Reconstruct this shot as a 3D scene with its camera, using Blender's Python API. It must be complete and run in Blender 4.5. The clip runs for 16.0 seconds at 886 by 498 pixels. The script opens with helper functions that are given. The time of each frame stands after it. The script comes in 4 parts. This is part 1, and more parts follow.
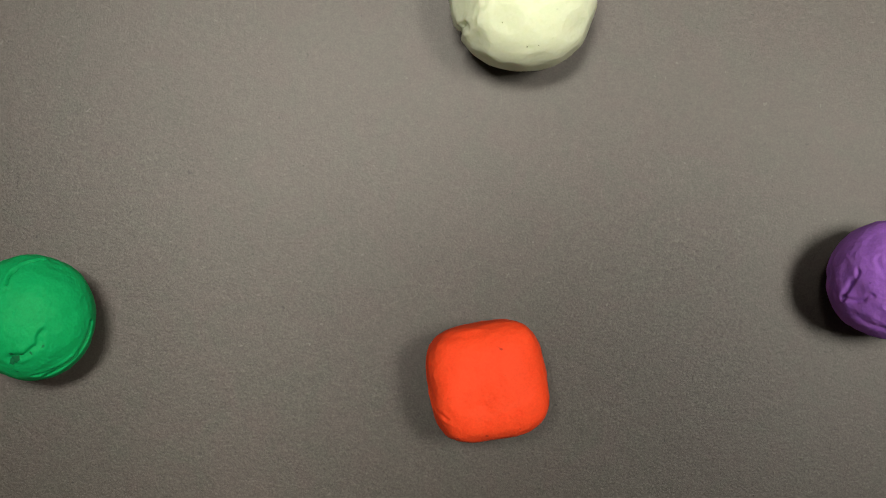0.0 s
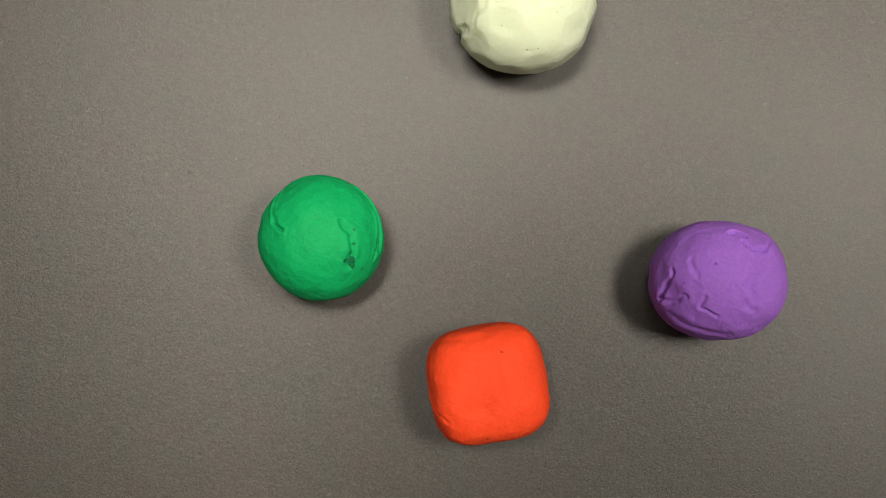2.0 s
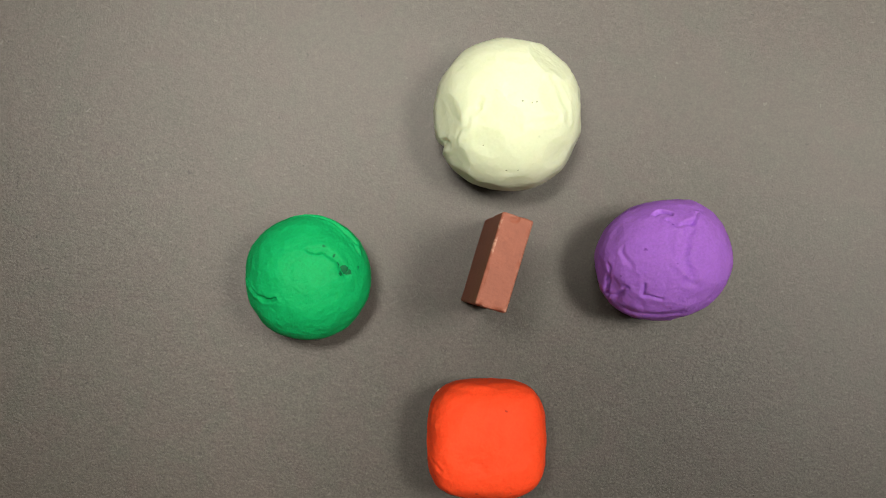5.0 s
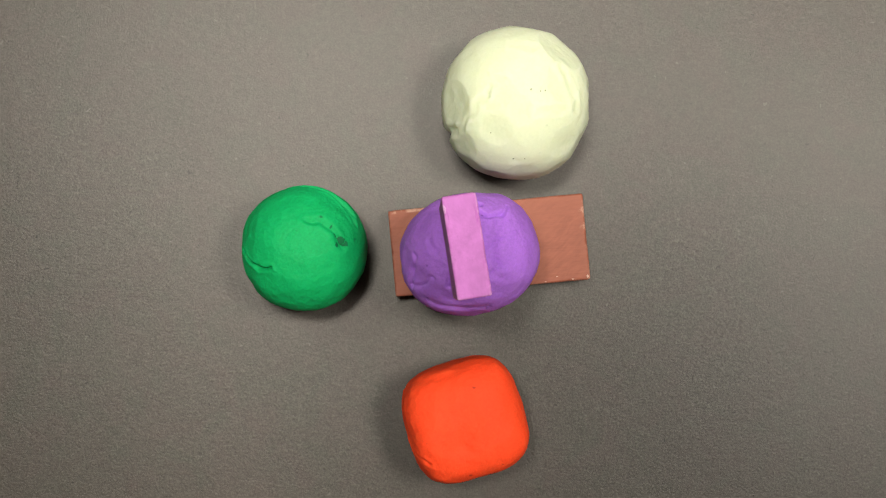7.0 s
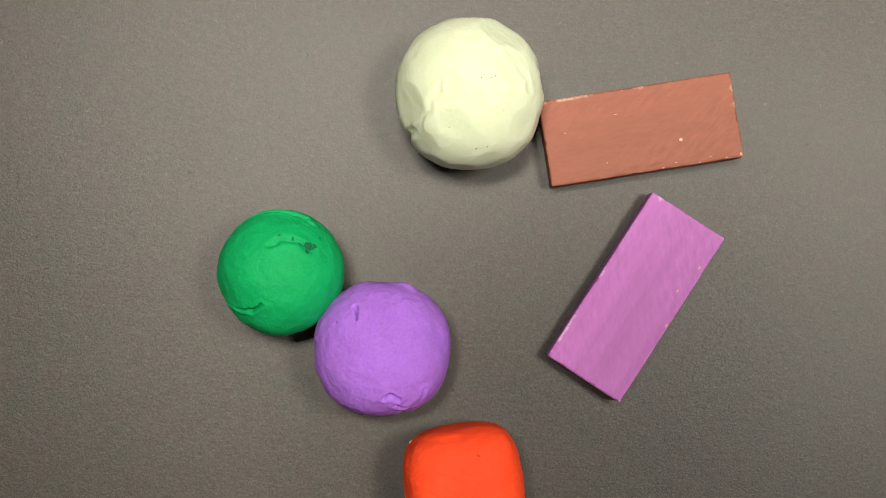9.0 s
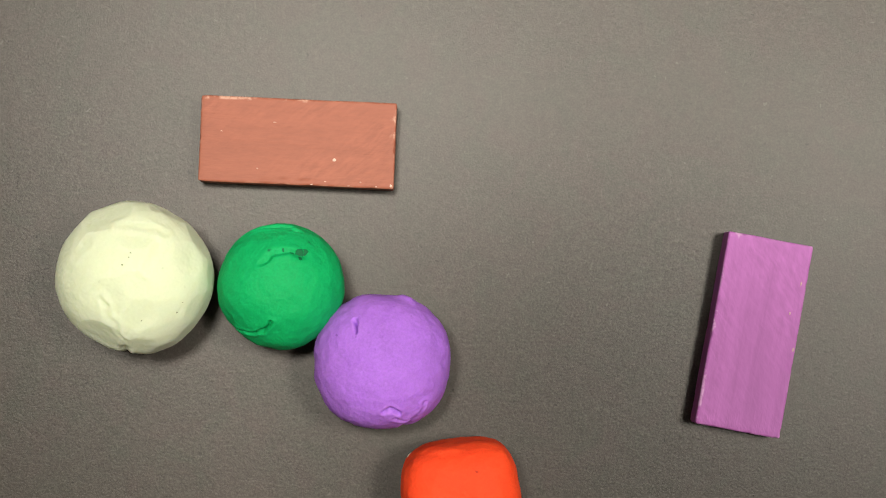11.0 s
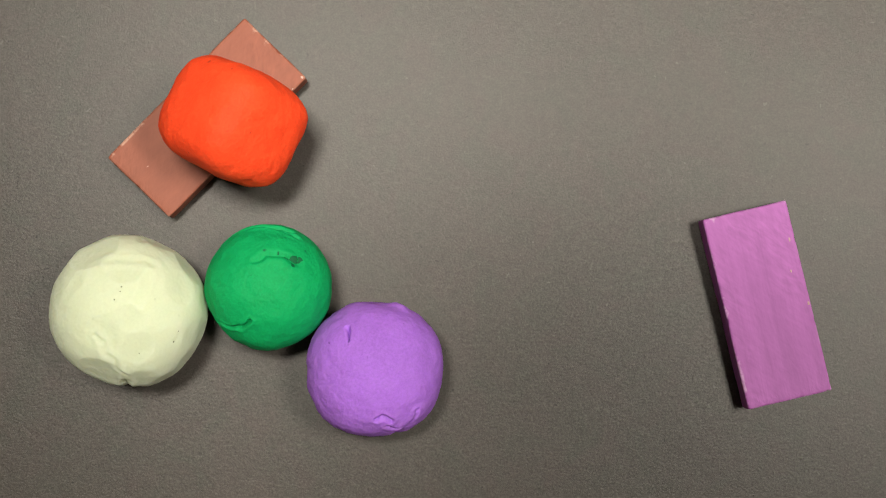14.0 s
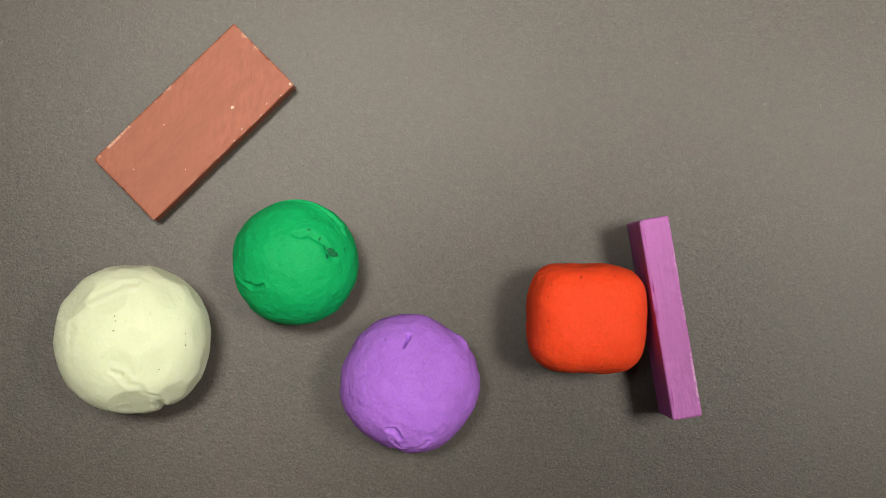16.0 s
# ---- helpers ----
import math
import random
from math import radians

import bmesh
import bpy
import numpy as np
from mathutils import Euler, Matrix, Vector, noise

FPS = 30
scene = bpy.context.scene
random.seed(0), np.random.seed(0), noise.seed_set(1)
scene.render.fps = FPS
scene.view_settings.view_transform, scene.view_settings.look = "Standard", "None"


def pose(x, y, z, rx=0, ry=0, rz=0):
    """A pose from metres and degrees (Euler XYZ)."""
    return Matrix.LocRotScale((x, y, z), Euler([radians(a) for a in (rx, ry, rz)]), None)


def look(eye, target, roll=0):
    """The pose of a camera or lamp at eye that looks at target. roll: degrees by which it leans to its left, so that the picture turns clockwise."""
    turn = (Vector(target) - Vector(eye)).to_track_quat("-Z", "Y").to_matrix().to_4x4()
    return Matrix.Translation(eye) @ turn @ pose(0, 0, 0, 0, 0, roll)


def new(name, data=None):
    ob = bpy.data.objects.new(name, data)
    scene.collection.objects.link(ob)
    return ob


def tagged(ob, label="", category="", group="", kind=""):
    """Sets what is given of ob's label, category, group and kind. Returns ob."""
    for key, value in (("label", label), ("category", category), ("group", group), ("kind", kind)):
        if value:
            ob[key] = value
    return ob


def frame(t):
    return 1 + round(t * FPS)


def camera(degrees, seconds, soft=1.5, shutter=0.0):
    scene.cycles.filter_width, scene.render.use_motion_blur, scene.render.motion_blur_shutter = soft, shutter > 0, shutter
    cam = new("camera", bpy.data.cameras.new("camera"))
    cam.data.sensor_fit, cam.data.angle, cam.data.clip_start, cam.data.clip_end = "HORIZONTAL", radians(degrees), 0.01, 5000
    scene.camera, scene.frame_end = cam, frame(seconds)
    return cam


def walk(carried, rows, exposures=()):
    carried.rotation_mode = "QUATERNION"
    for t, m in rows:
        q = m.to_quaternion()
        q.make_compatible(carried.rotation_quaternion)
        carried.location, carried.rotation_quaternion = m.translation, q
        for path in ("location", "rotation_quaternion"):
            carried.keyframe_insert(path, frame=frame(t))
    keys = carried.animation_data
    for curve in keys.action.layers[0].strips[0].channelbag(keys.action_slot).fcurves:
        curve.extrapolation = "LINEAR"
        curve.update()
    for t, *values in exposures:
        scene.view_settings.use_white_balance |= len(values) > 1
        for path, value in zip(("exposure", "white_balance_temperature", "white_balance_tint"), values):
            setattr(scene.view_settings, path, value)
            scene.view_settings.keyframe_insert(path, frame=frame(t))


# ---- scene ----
cam = camera(32.79, 16.0, soft=1.1)
STILL = pose(0, 0, 0.3920, 1.376, -0.838, 0)
walk(cam, [(0.0, STILL), (16.0, STILL)],
     exposures=[(0.0, -0.25), (1.5, -0.28), (2.0, -0.23), (3.0, -0.16), (3.5, -0.06), (8.0, -0.10), (9.2, -0.13),
                (11.3, -0.04), (11.7, -0.06), (12.5, -0.14), (13.2, -0.20), (14.5, -0.18), (16.0, -0.18)])

# ---- light ----
world = bpy.data.worlds.new("room_air")
scene.world = world
world.use_nodes = True
world.node_tree.nodes["Background"].inputs[0].default_value = (1.0, 0.93, 0.84, 1)
world.node_tree.nodes["Background"].inputs[1].default_value = 0.02


def area_lamp(name, eye, target, size, size_y, watts, colour):
    data = bpy.data.lights.new(name, "AREA")
    data.shape, data.size, data.size_y, data.energy, data.color = "RECTANGLE", size, size_y, watts, colour
    ob = new(name, data)
    ob.matrix_world = look(eye, target)
    return ob


WARM = (1.0, 0.93, 0.80)
area_lamp("side_lamp_light", (0.493, 0.085, 1.201), (0, 0, 0), 0.28, 0.20, 15.5, WARM)
area_lamp("ceiling_lamp_light", (-0.150, 0.265, 1.444), (0, 0, 0), 0.36, 0.15, 25.0, WARM)


# ---- materials ----
def material(name):
    m = bpy.data.materials.new(name)
    m.use_nodes = True
    nt = m.node_tree
    return m, nt, nt.nodes["Principled BSDF"]


def node(nt, kind, **values):
    n = nt.nodes.new(kind)
    for key, value in values.items():
        n.inputs[key.replace("_", " ")].default_value = value
    return n


def ramp(nt, fac, stops):
    n = nt.nodes.new("ShaderNodeValToRGB")
    while len(n.color_ramp.elements) < len(stops):
        n.color_ramp.elements.new(0.5)
    for e, (p, c) in zip(n.color_ramp.elements, stops):
        e.position, e.color = p, (*c, 1)
    nt.links.new(fac, n.inputs[0])
    return n.outputs[0]


def mix(nt, fac, a, b, blend="MIX"):
    n = nt.nodes.new("ShaderNodeMix")
    n.data_type, n.blend_type = "RGBA", blend
    for socket, value in ((n.inputs[0], fac), (n.inputs[6], a), (n.inputs[7], b)):
        if isinstance(value, (int, float)):
            socket.default_value = value
        elif isinstance(value, tuple):
            socket.default_value = (*value, 1)
        else:
            nt.links.new(value, socket)
    return n.outputs[2]


def bump(nt, bsdf, layers):
    """layers: (height socket, strength, distance), the last one outermost."""
    last = None
    for height, strength, distance in layers:
        b = nt.nodes.new("ShaderNodeBump")
        b.inputs["Strength"].default_value, b.inputs["Distance"].default_value = strength, distance
        nt.links.new(height, b.inputs["Height"])
        if last:
            nt.links.new(last, b.inputs["Normal"])
        last = b.outputs[0]
    nt.links.new(last, bsdf.inputs["Normal"])


def noise_tex(nt, co, scale, detail=3.0, rough=0.6, stretch=None, distort=0.0):
    if stretch:
        mp = nt.nodes.new("ShaderNodeMapping")
        mp.inputs["Scale"].default_value = stretch
        nt.links.new(co, mp.inputs[0])
        co = mp.outputs[0]
    n = node(nt, "ShaderNodeTexNoise", Scale=scale, Detail=detail, Roughness=rough, Distortion=distort)
    nt.links.new(co, n.inputs["Vector"])
    return n.outputs["Fac"]


def tone(c, k):
    return tuple(min(1.0, v * k) for v in c)


def clay_material(name, colour, pits, rough=0.62, nap=1.0, milky=0.25, depth=0.004, mottle=1.0):
    """Soft modelling clay: smooth colour with faint streaks, finger grease, pores and a fibrous nap."""
    m, nt, p = material(name)
    co = nt.nodes.new("ShaderNodeTexCoord").outputs["Object"]
    broad = noise_tex(nt, co, 70, 3, 0.55, distort=0.6)
    fine = noise_tex(nt, co, 1500, 3, 0.7)
    pores = noise_tex(nt, co, 430, 1.5, 0.5)
    c = ramp(nt, broad, [(0.30, tone(colour, 1 - 0.12 * mottle)), (0.72, tone(colour, 1 + 0.07 * mottle))])
    c = mix(nt, 0.35 * mottle, c, ramp(nt, fine, [(0.3, tone(colour, 0.70)), (0.7, tone(colour, 1.22))]))
    c = mix(nt, ramp(nt, pores, [(0.20, (1, 1, 1)), (0.27, (0, 0, 0))]), c, pits)
    nt.links.new(c, p.inputs["Base Color"])
    p.inputs["Roughness"].default_value = rough
    p.inputs["Specular IOR Level"].default_value = 0.14
    p.inputs["Subsurface Weight"].default_value = milky
    p.inputs["Subsurface Radius"].default_value = (1.0, 0.9, 0.8)
    p.inputs["Subsurface Scale"].default_value = depth
    bump(nt, p, [(noise_tex(nt, co, 150, 3, 0.6), 0.38 * max(nap, 0.4), 0.0014), (noise_tex(nt, co, 520, 3, 0.65), 0.3 * nap, 0.0005), (fine, 0.5 * nap, 0.0003)])
    return m


def painted_wood(name, colour, worn, grain_dark, streak=0.5):
    """Craft paint brushed on a small wooden block; grain shows through, edges rubbed thin."""
    m, nt, p = material(name)
    co = nt.nodes.new("ShaderNodeTexCoord").outputs["Object"]
    grain = noise_tex(nt, co, 260, 4, 0.6, stretch=(0.10, 1, 1), distort=0.4)
    fine = noise_tex(nt, co, 1300, 3, 0.6, stretch=(0.25, 1, 1))
    blot = noise_tex(nt, co, 240, 4, 0.65)
    stripe = noise_tex(nt, co, 300, 1, 0.5, stretch=(0.03, 1, 1))
    c = ramp(nt, grain, [(0.28, tone(colour, 1 - 0.30 * streak)), (0.5, colour), (0.75, tone(colour, 1 + 0.22 * streak))])
    c = mix(nt, 0.45, c, ramp(nt, fine, [(0.25, grain_dark), (0.75, tone(colour, 1.12))]))
    c = mix(nt, 0.30, c, ramp(nt, blot, [(0.3, tone(colour, 0.82)), (0.7, tone(colour, 1.12))]))
    c = mix(nt, 0.5 * streak, c, ramp(nt, stripe, [(0.35, tone(colour, 0.86)), (0.65, tone(colour, 1.2))]))
    turn = nt.nodes.new("ShaderNodeMapping")
    turn.inputs["Rotation"].default_value = (0, 0, radians(-38))
    nt.links.new(co, turn.inputs[0])
    saw = noise_tex(nt, turn.outputs[0], 850, 2, 0.6, stretch=(0.30, 1, 1), distort=0.3)
    patch = ramp(nt, noise_tex(nt, co, 75, 2, 0.5), [(0.42, (0.05, 0.05, 0.05)), (0.66, (0.42, 0.42, 0.42))])
    c = mix(nt, patch, c, ramp(nt, saw, [(0.30, tone(colour, 0.72)), (0.5, colour), (0.72, tone(colour, 1.28))]))
    bev = nt.nodes.new("ShaderNodeNewGeometry").outputs["Pointiness"]
    edge = ramp(nt, bev, [(0.52, (0, 0, 0)), (0.60, (1, 1, 1))])
    rub = ramp(nt, noise_tex(nt, co, 420, 3, 0.7), [(0.46, (0, 0, 0)), (0.60, (1, 1, 1))])
    c = mix(nt, mix(nt, 1.0, edge, rub, "MULTIPLY"), c, worn)
    nt.links.new(c, p.inputs["Base Color"])
    p.inputs["Roughness"].default_value = 0.58
    p.inputs["Specular IOR Level"].default_value = 0.3
    bump(nt, p, [(grain, 0.4, 0.0004), (saw, 0.3, 0.0002), (fine, 0.35, 0.00018)])
    return m


def paper_material():
    """Dark grey sugar paper: mottled pulp, short pale and dark fibres, faint warm and cool patches."""
    m, nt, p = material("dark_grey_sugar_paper")
    co = nt.nodes.new("ShaderNodeTexCoord").outputs["Object"]
    pulp = noise_tex(nt, co, 430, 5, 0.75)
    grit = noise_tex(nt, co, 1900, 3, 0.7)
    pit = noise_tex(nt, co, 560, 1, 0.5, distort=0.6)
    cloud = noise_tex(nt, co, 60, 4, 0.65)
    hue = noise_tex(nt, co, 95, 3, 0.6, distort=0.8)
    fib_a = noise_tex(nt, co, 800, 2, 0.5, stretch=(0.35, 1.3, 1), distort=1.2)
    fib_b = noise_tex(nt, co, 760, 2, 0.5, stretch=(1.3, 0.4, 1), distort=1.2)
    base = (0.046, 0.0400, 0.0348)
    c = ramp(nt, pulp, [(0.34, tone(base, 0.25)), (0.5, base), (0.68, tone(base, 1.9))])
    c = mix(nt, 0.6, c, ramp(nt, grit, [(0.36, tone(base, 0.15)), (0.5, base), (0.64, tone(base, 2.1))]))
    c = mix(nt, 0.35, c, ramp(nt, cloud, [(0.3, tone(base, 0.78)), (0.7, tone(base, 1.2))]))
    c = mix(nt, 0.42, c, ramp(nt, hue, [(0.3, (0.053, 0.0365, 0.035)), (0.5, base), (0.7, (0.0365, 0.042, 0.032))]))
    c = mix(nt, ramp(nt, pit, [(0.20, (0.8, 0.8, 0.8)), (0.25, (0, 0, 0))]), c, (0.014, 0.0126, 0.011))
    c = mix(nt, ramp(nt, pit, [(0.75, (0, 0, 0)), (0.80, (0.35, 0.35, 0.35))]), c, (0.13, 0.125, 0.115))
    for fib in (fib_a, fib_b):
        c = mix(nt, ramp(nt, fib, [(0.66, (0, 0, 0)), (0.76, (0.22, 0.22, 0.22))]), c, (0.115, 0.107, 0.094))
        c = mix(nt, ramp(nt, fib, [(0.23, (0.55, 0.55, 0.55)), (0.30, (0, 0, 0))]), c, (0.021, 0.0187, 0.017))
    nt.links.new(c, p.inputs["Base Color"])
    p.inputs["Roughness"].default_value = 0.39
    p.inputs["Specular IOR Level"].default_value = 0.30
    bump(nt, p, [(pulp, 0.22, 0.0003), (grit, 0.32, 0.00015)])
    return m


def plain(name, colour, rough, scale):
    m, nt, p = material(name)
    co = nt.nodes.new("ShaderNodeTexCoord").outputs["Object"]
    n = noise_tex(nt, co, scale, 4, 0.6)
    nt.links.new(ramp(nt, n, [(0.3, tone(colour, 0.9)), (0.7, tone(colour, 1.06))]), p.inputs["Base Color"])
    p.inputs["Roughness"].default_value = rough
    bump(nt, p, [(n, 0.2, 0.001)])
    return m


PAPER = paper_material()
WHITE = clay_material("off_white_clay", (0.62, 0.68, 0.50), (0.50, 0.56, 0.40), 0.5, 0.08, 0.9, 0.007, 0.3)
PURPLE = clay_material("purple_clay", (0.36, 0.145, 0.65), (0.17, 0.05, 0.34))
GREEN = clay_material("green_clay", (0.003, 0.33, 0.10), (0.002, 0.13, 0.045))
RED = clay_material("orange_red_clay", (0.95, 0.074, 0.02), (0.45, 0.03, 0.012))
BROWN = painted_wood("brown_painted_wood", (0.29, 0.093, 0.057), (0.50, 0.28, 0.21), (0.17, 0.055, 0.038), 0.4)
PINK = painted_wood("orchid_painted_wood", (0.46, 0.145, 0.475), (0.64, 0.36, 0.64), (0.38, 0.105, 0.395), 0.75)
CHIP = plain("bare_wood_chip", (0.62, 0.43, 0.36), 0.7, 900)
CRUMB = plain("pale_clay_crumb", (0.82, 0.70, 0.62), 0.7, 900)
FLECK = plain("grey_green_fleck", (0.20, 0.23, 0.14), 0.8, 900)
# colours the smudge and the shade painted into the green ball's creases
SMUDGE_AND_SHADE = clay_material("dark_clay_smudge_and_shade", (0.003, 0.12, 0.043), (0.002, 0.08, 0.03))
WALL = plain("wall_paint", (0.44, 0.42, 0.39), 0.9, 3)
CEILING = plain("ceiling_paint", (0.50, 0.48, 0.45), 0.9, 3)
FLOOR = plain("floor_vinyl", (0.11, 0.095, 0.08), 0.5, 6)
TABLE = plain("table_laminate", (0.12, 0.085, 0.055), 0.45, 30)
METAL = plain("grey_enamelled_steel", (0.22, 0.22, 0.23), 0.4, 40)


# ---- shapes ----
def part(name, bm, mat, parent=None, label=""):
    me = bpy.data.meshes.new(name)
    bm.to_mesh(me)
    bm.free()
    me.materials.append(mat)
    ob = new(name, me)
    if parent:
        ob.parent = parent
    return tagged(ob, label)


def slab(x0, y0, z0, x1, y1, z1, bevel=0.0, cuts=2):
    bm = bmesh.new()
    bmesh.ops.create_cube(bm, size=1)
    for v in bm.verts:
        v.co = Vector((x0 if v.co.x < 0 else x1, y0 if v.co.y < 0 else y1, z0 if v.co.z < 0 else z1))
    if bevel:
        bmesh.ops.bevel(bm, geom=bm.edges[:], offset=bevel, segments=cuts, profile=0.6, affect="EDGES")
    return bm


# ---- the room, closed all round ----
tagged(part("floor", slab(-2, -2, -0.80, 2, 2, -0.75), FLOOR), kind="structure", label="plain brown-grey vinyl floor of the room")
tagged(part("ceiling", slab(-2, -2, 1.70, 2, 2, 1.78), CEILING), kind="structure", label="plain grey-white painted ceiling of the room")
for wall_name, box in (("wall_north", (-2, 2, -0.75, 2, 2.1, 1.70)), ("wall_south", (-2, -2.1, -0.75, 2, -2, 1.70)),
                       ("wall_east", (2, -2, -0.75, 2.1, 2, 1.70)), ("wall_west", (-2.1, -2, -0.75, -2, 2, 1.70))):
    tagged(part(wall_name, slab(*box), WALL), kind="structure", label="plain grey painted wall of the room")

table = tagged(new("table"), "dark brown laminate table under the dark paper sheet", "table")
part("tabletop", slab(-0.60, -0.40, -0.0305, 0.60, 0.40, -0.0005, 0.003), TABLE, table)
for lx in (-0.54, 0.54):
    for ly in (-0.34, 0.34):
        part("leg", slab(lx - 0.02, ly - 0.02, -0.75, lx + 0.02, ly + 0.02, -0.0305, 0.002), METAL, table)


def paper_sheet():
    bm = bmesh.new()
    bmesh.ops.create_grid(bm, x_segments=120, y_segments=90, size=1)
    for v in bm.verts:
        v.co.x, v.co.y = v.co.x * 0.32, v.co.y * 0.23
        v.co.z = -0.00012 + 0.0001 * noise.noise(v.co * 22)
    low = bmesh.ops.extrude_face_region(bm, geom=bm.faces[:])
    for e in low["geom"]:
        if isinstance(e, bmesh.types.BMVert):
            e.co.z = -0.0005
    bmesh.ops.recalc_face_normals(bm, faces=bm.faces[:])
    return bm


tagged(part("ground", paper_sheet(), PAPER), kind="structure", label="dark grey fibrous sugar paper spread flat as a backdrop")


# ---- clay ----
def seen(u, v, lean=0, roll=0):
    """The direction of a mark that shows at u to the right and v up on a ball of radius 1, for a ball rolled forward by lean and sideways by roll degrees."""
    w = math.sqrt(max(0.02, 1 - u * u - v * v))
    return tuple((Matrix.Rotation(radians(-lean), 3, "X") @ Matrix.Rotation(radians(-roll), 3, "Y") @ Vector((u, v, w))).normalized())


def line_distance(d, pts):
    best = np.full(len(d), 9.0)
    for a, b in zip(pts[:-1], pts[1:]):
        a, b = np.array(a), np.array(b)
        ab = b - a
        s = np.clip(((d - a) @ ab) / max(1e-9, ab @ ab), 0, 1)
        best = np.minimum(best, np.linalg.norm(d - (a + s[:, None] * ab), axis=1))
    return best


def clay_ball(name, half, power, mat, creases=(), dents=(), lumps=0.03, facets=0, seed=1, rim=(), tight=70):
    """A hand-rolled lump: half lengths and squareness, then lumps, pressed flats, creases (line, width, depth, one-sided step) and dents (way, width, depth)."""
    bm = bmesh.new()
    bmesh.ops.create_icosphere(bm, subdivisions=7, radius=1)
    co = np.array([v.co[:] for v in bm.verts])
    d = co / np.linalg.norm(co, axis=1)[:, None]
    h = np.array(half)
    r = (np.abs(d / h) ** power).sum(axis=1) ** (-1 / power)
    mean = float(h.mean())
    rng = np.random.default_rng(seed)
    if facets:
        i = np.arange(facets) + 0.5
        ph, th = np.arccos(1 - 2 * i / facets), math.pi * (1 + 5 ** 0.5) * i
        n = np.stack([np.cos(th) * np.sin(ph), np.sin(th) * np.sin(ph), np.cos(ph)], 1) + rng.normal(0, 0.13, (facets, 3))
        n /= np.linalg.norm(n, axis=1)[:, None]
        cut = 0.928 + rng.random(facets) * 0.072
        if rim:
            keep = np.abs(n[:, 2]) > 0.28
            n, cut = n[keep], cut[keep]
            for a, b in zip(rim, rim[1:] + rim[:1]):
                half_angle = radians((a - b) % 360) / 2
                middle = radians(a) - half_angle
                n = np.vstack([n, [math.cos(middle) * 0.995, math.sin(middle) * 0.995, 0.10]])
                cut = np.append(cut, max(0.962, math.cos(half_angle)))
        k = (np.maximum(d @ n.T, 0) / cut) ** tight
        flat = k.sum(axis=1) ** (-1 / tight)
        r = r * np.minimum(flat * 1.03, 1.03)
    shift = Vector((seed * 3.7, seed * 1.3, seed * 5.1))
    soft = np.array([noise.noise(Vector(x) * 1.5 + shift) * 0.6 + noise.noise(Vector(x) * 3.4 + shift) * 0.3 + noise.noise(Vector(x) * 6.5 + shift) * 0.22 + noise.noise(Vector(x) * 12 + shift) * 0.09 for x in d])
    tiny = np.array([noise.noise(Vector(x) * 26 + shift) for x in d])
    r = r * (1 + lumps * soft) + mean * 0.0036 * tiny
    wob = np.array([[noise.noise(Vector(x) * 6 + shift), noise.noise(Vector(x) * 6 - shift), 0] for x in d]) * 0.05
    for pts, width, depth, lip in creases:
        s = line_distance(d + wob, pts)
        r = r - depth * mean * np.exp(-((s / width) ** 2)) + lip * mean * np.exp(-(((s - 2.1 * width) / (1.3 * width)) ** 2))
    for way, width, depth in dents:
        s = np.linalg.norm(d + wob - np.array(way), axis=1)
        r = r - depth * mean * np.exp(-((s / width) ** 2))
    for v, x, q in zip(bm.verts, d, r):
        v.co = Vector(x * q)
    for f in bm.faces:
        f.smooth = True
    return part(name, bm, mat)


def ball_surface(ob, way):
    """The place on a ball's surface in that direction and its normal."""
    best = max(ob.data.vertices, key=lambda v: v.co.normalized().dot(Vector(way)))
    return best.co.copy(), best.normal.copy()


def crumb(name, ob, way, size, mat, flat=0.35, label=""):
    """A small grain, smear or dab of painted shade stuck to a thing's surface."""
    place, normal = ball_surface(ob, way)
    bm = bmesh.new()
    bmesh.ops.create_icosphere(bm, subdivisions=3, radius=1)
    turn = normal.to_track_quat("Z", "Y").to_matrix()
    for v in bm.verts:
        k = 1 + 0.35 * noise.noise(v.co * 1.7 + place * 900)
        v.co = place + turn @ Vector((v.co.x * size * k, v.co.y * size * 0.8 * k, v.co.z * size * flat))
    for f in bm.faces:
        f.smooth = True
    return part(name, bm, mat, ob, label)


white_ball = tagged(clay_ball(
    "clay_ball", (0.0180, 0.0185, 0.0170), 2.15, WHITE, seed=4, facets=30, lumps=0.022, tight=100,
    rim=[102, 68, 42, 22, -8, -43, -64, -88, -111, -135, -163, -182, -202, -229, -242],
    creases=[(((-0.84, -0.50, -0.30), seen(-0.86, -0.49), seen(-0.80, -0.46)), 0.045, 0.07, 0.006),
             ((seen(-0.84, -0.50), seen(-0.68, -0.46), seen(-0.56, -0.22), seen(-0.44, -0.02)), 0.035, 0.012, 0.010),
             ((seen(-0.44, -0.02), seen(-0.40, 0.08)), 0.03, 0.016, 0.010),
             ((seen(0.50, 0.45), seen(0.66, 0.22), seen(0.76, -0.08)), 0.04, 0.004, 0.014),
             ((seen(0.28, -0.20), seen(0.46, -0.16), seen(0.62, -0.10)), 0.04, 0.002, 0.010),
             ((seen(-0.14, 0.66), seen(0.10, 0.64)), 0.05, 0.0, 0.010),
             ((seen(0.93, 0.30), seen(0.90, 0.24)), 0.04, 0.02, 0.004)],
    dents=[(seen(0.14, 0.08), 0.018, 0.010), (seen(0.28, 0.09), 0.018, 0.010), (seen(-0.33, -0.53), 0.02, 0.008), (seen(-0.44, -0.22), 0.08, 0.012),
           (seen(0.02, -0.80), 0.04, 0.010)]),
    "off-white hand-rolled clay ball with a faceted dented surface", "clay ball", "clay balls")
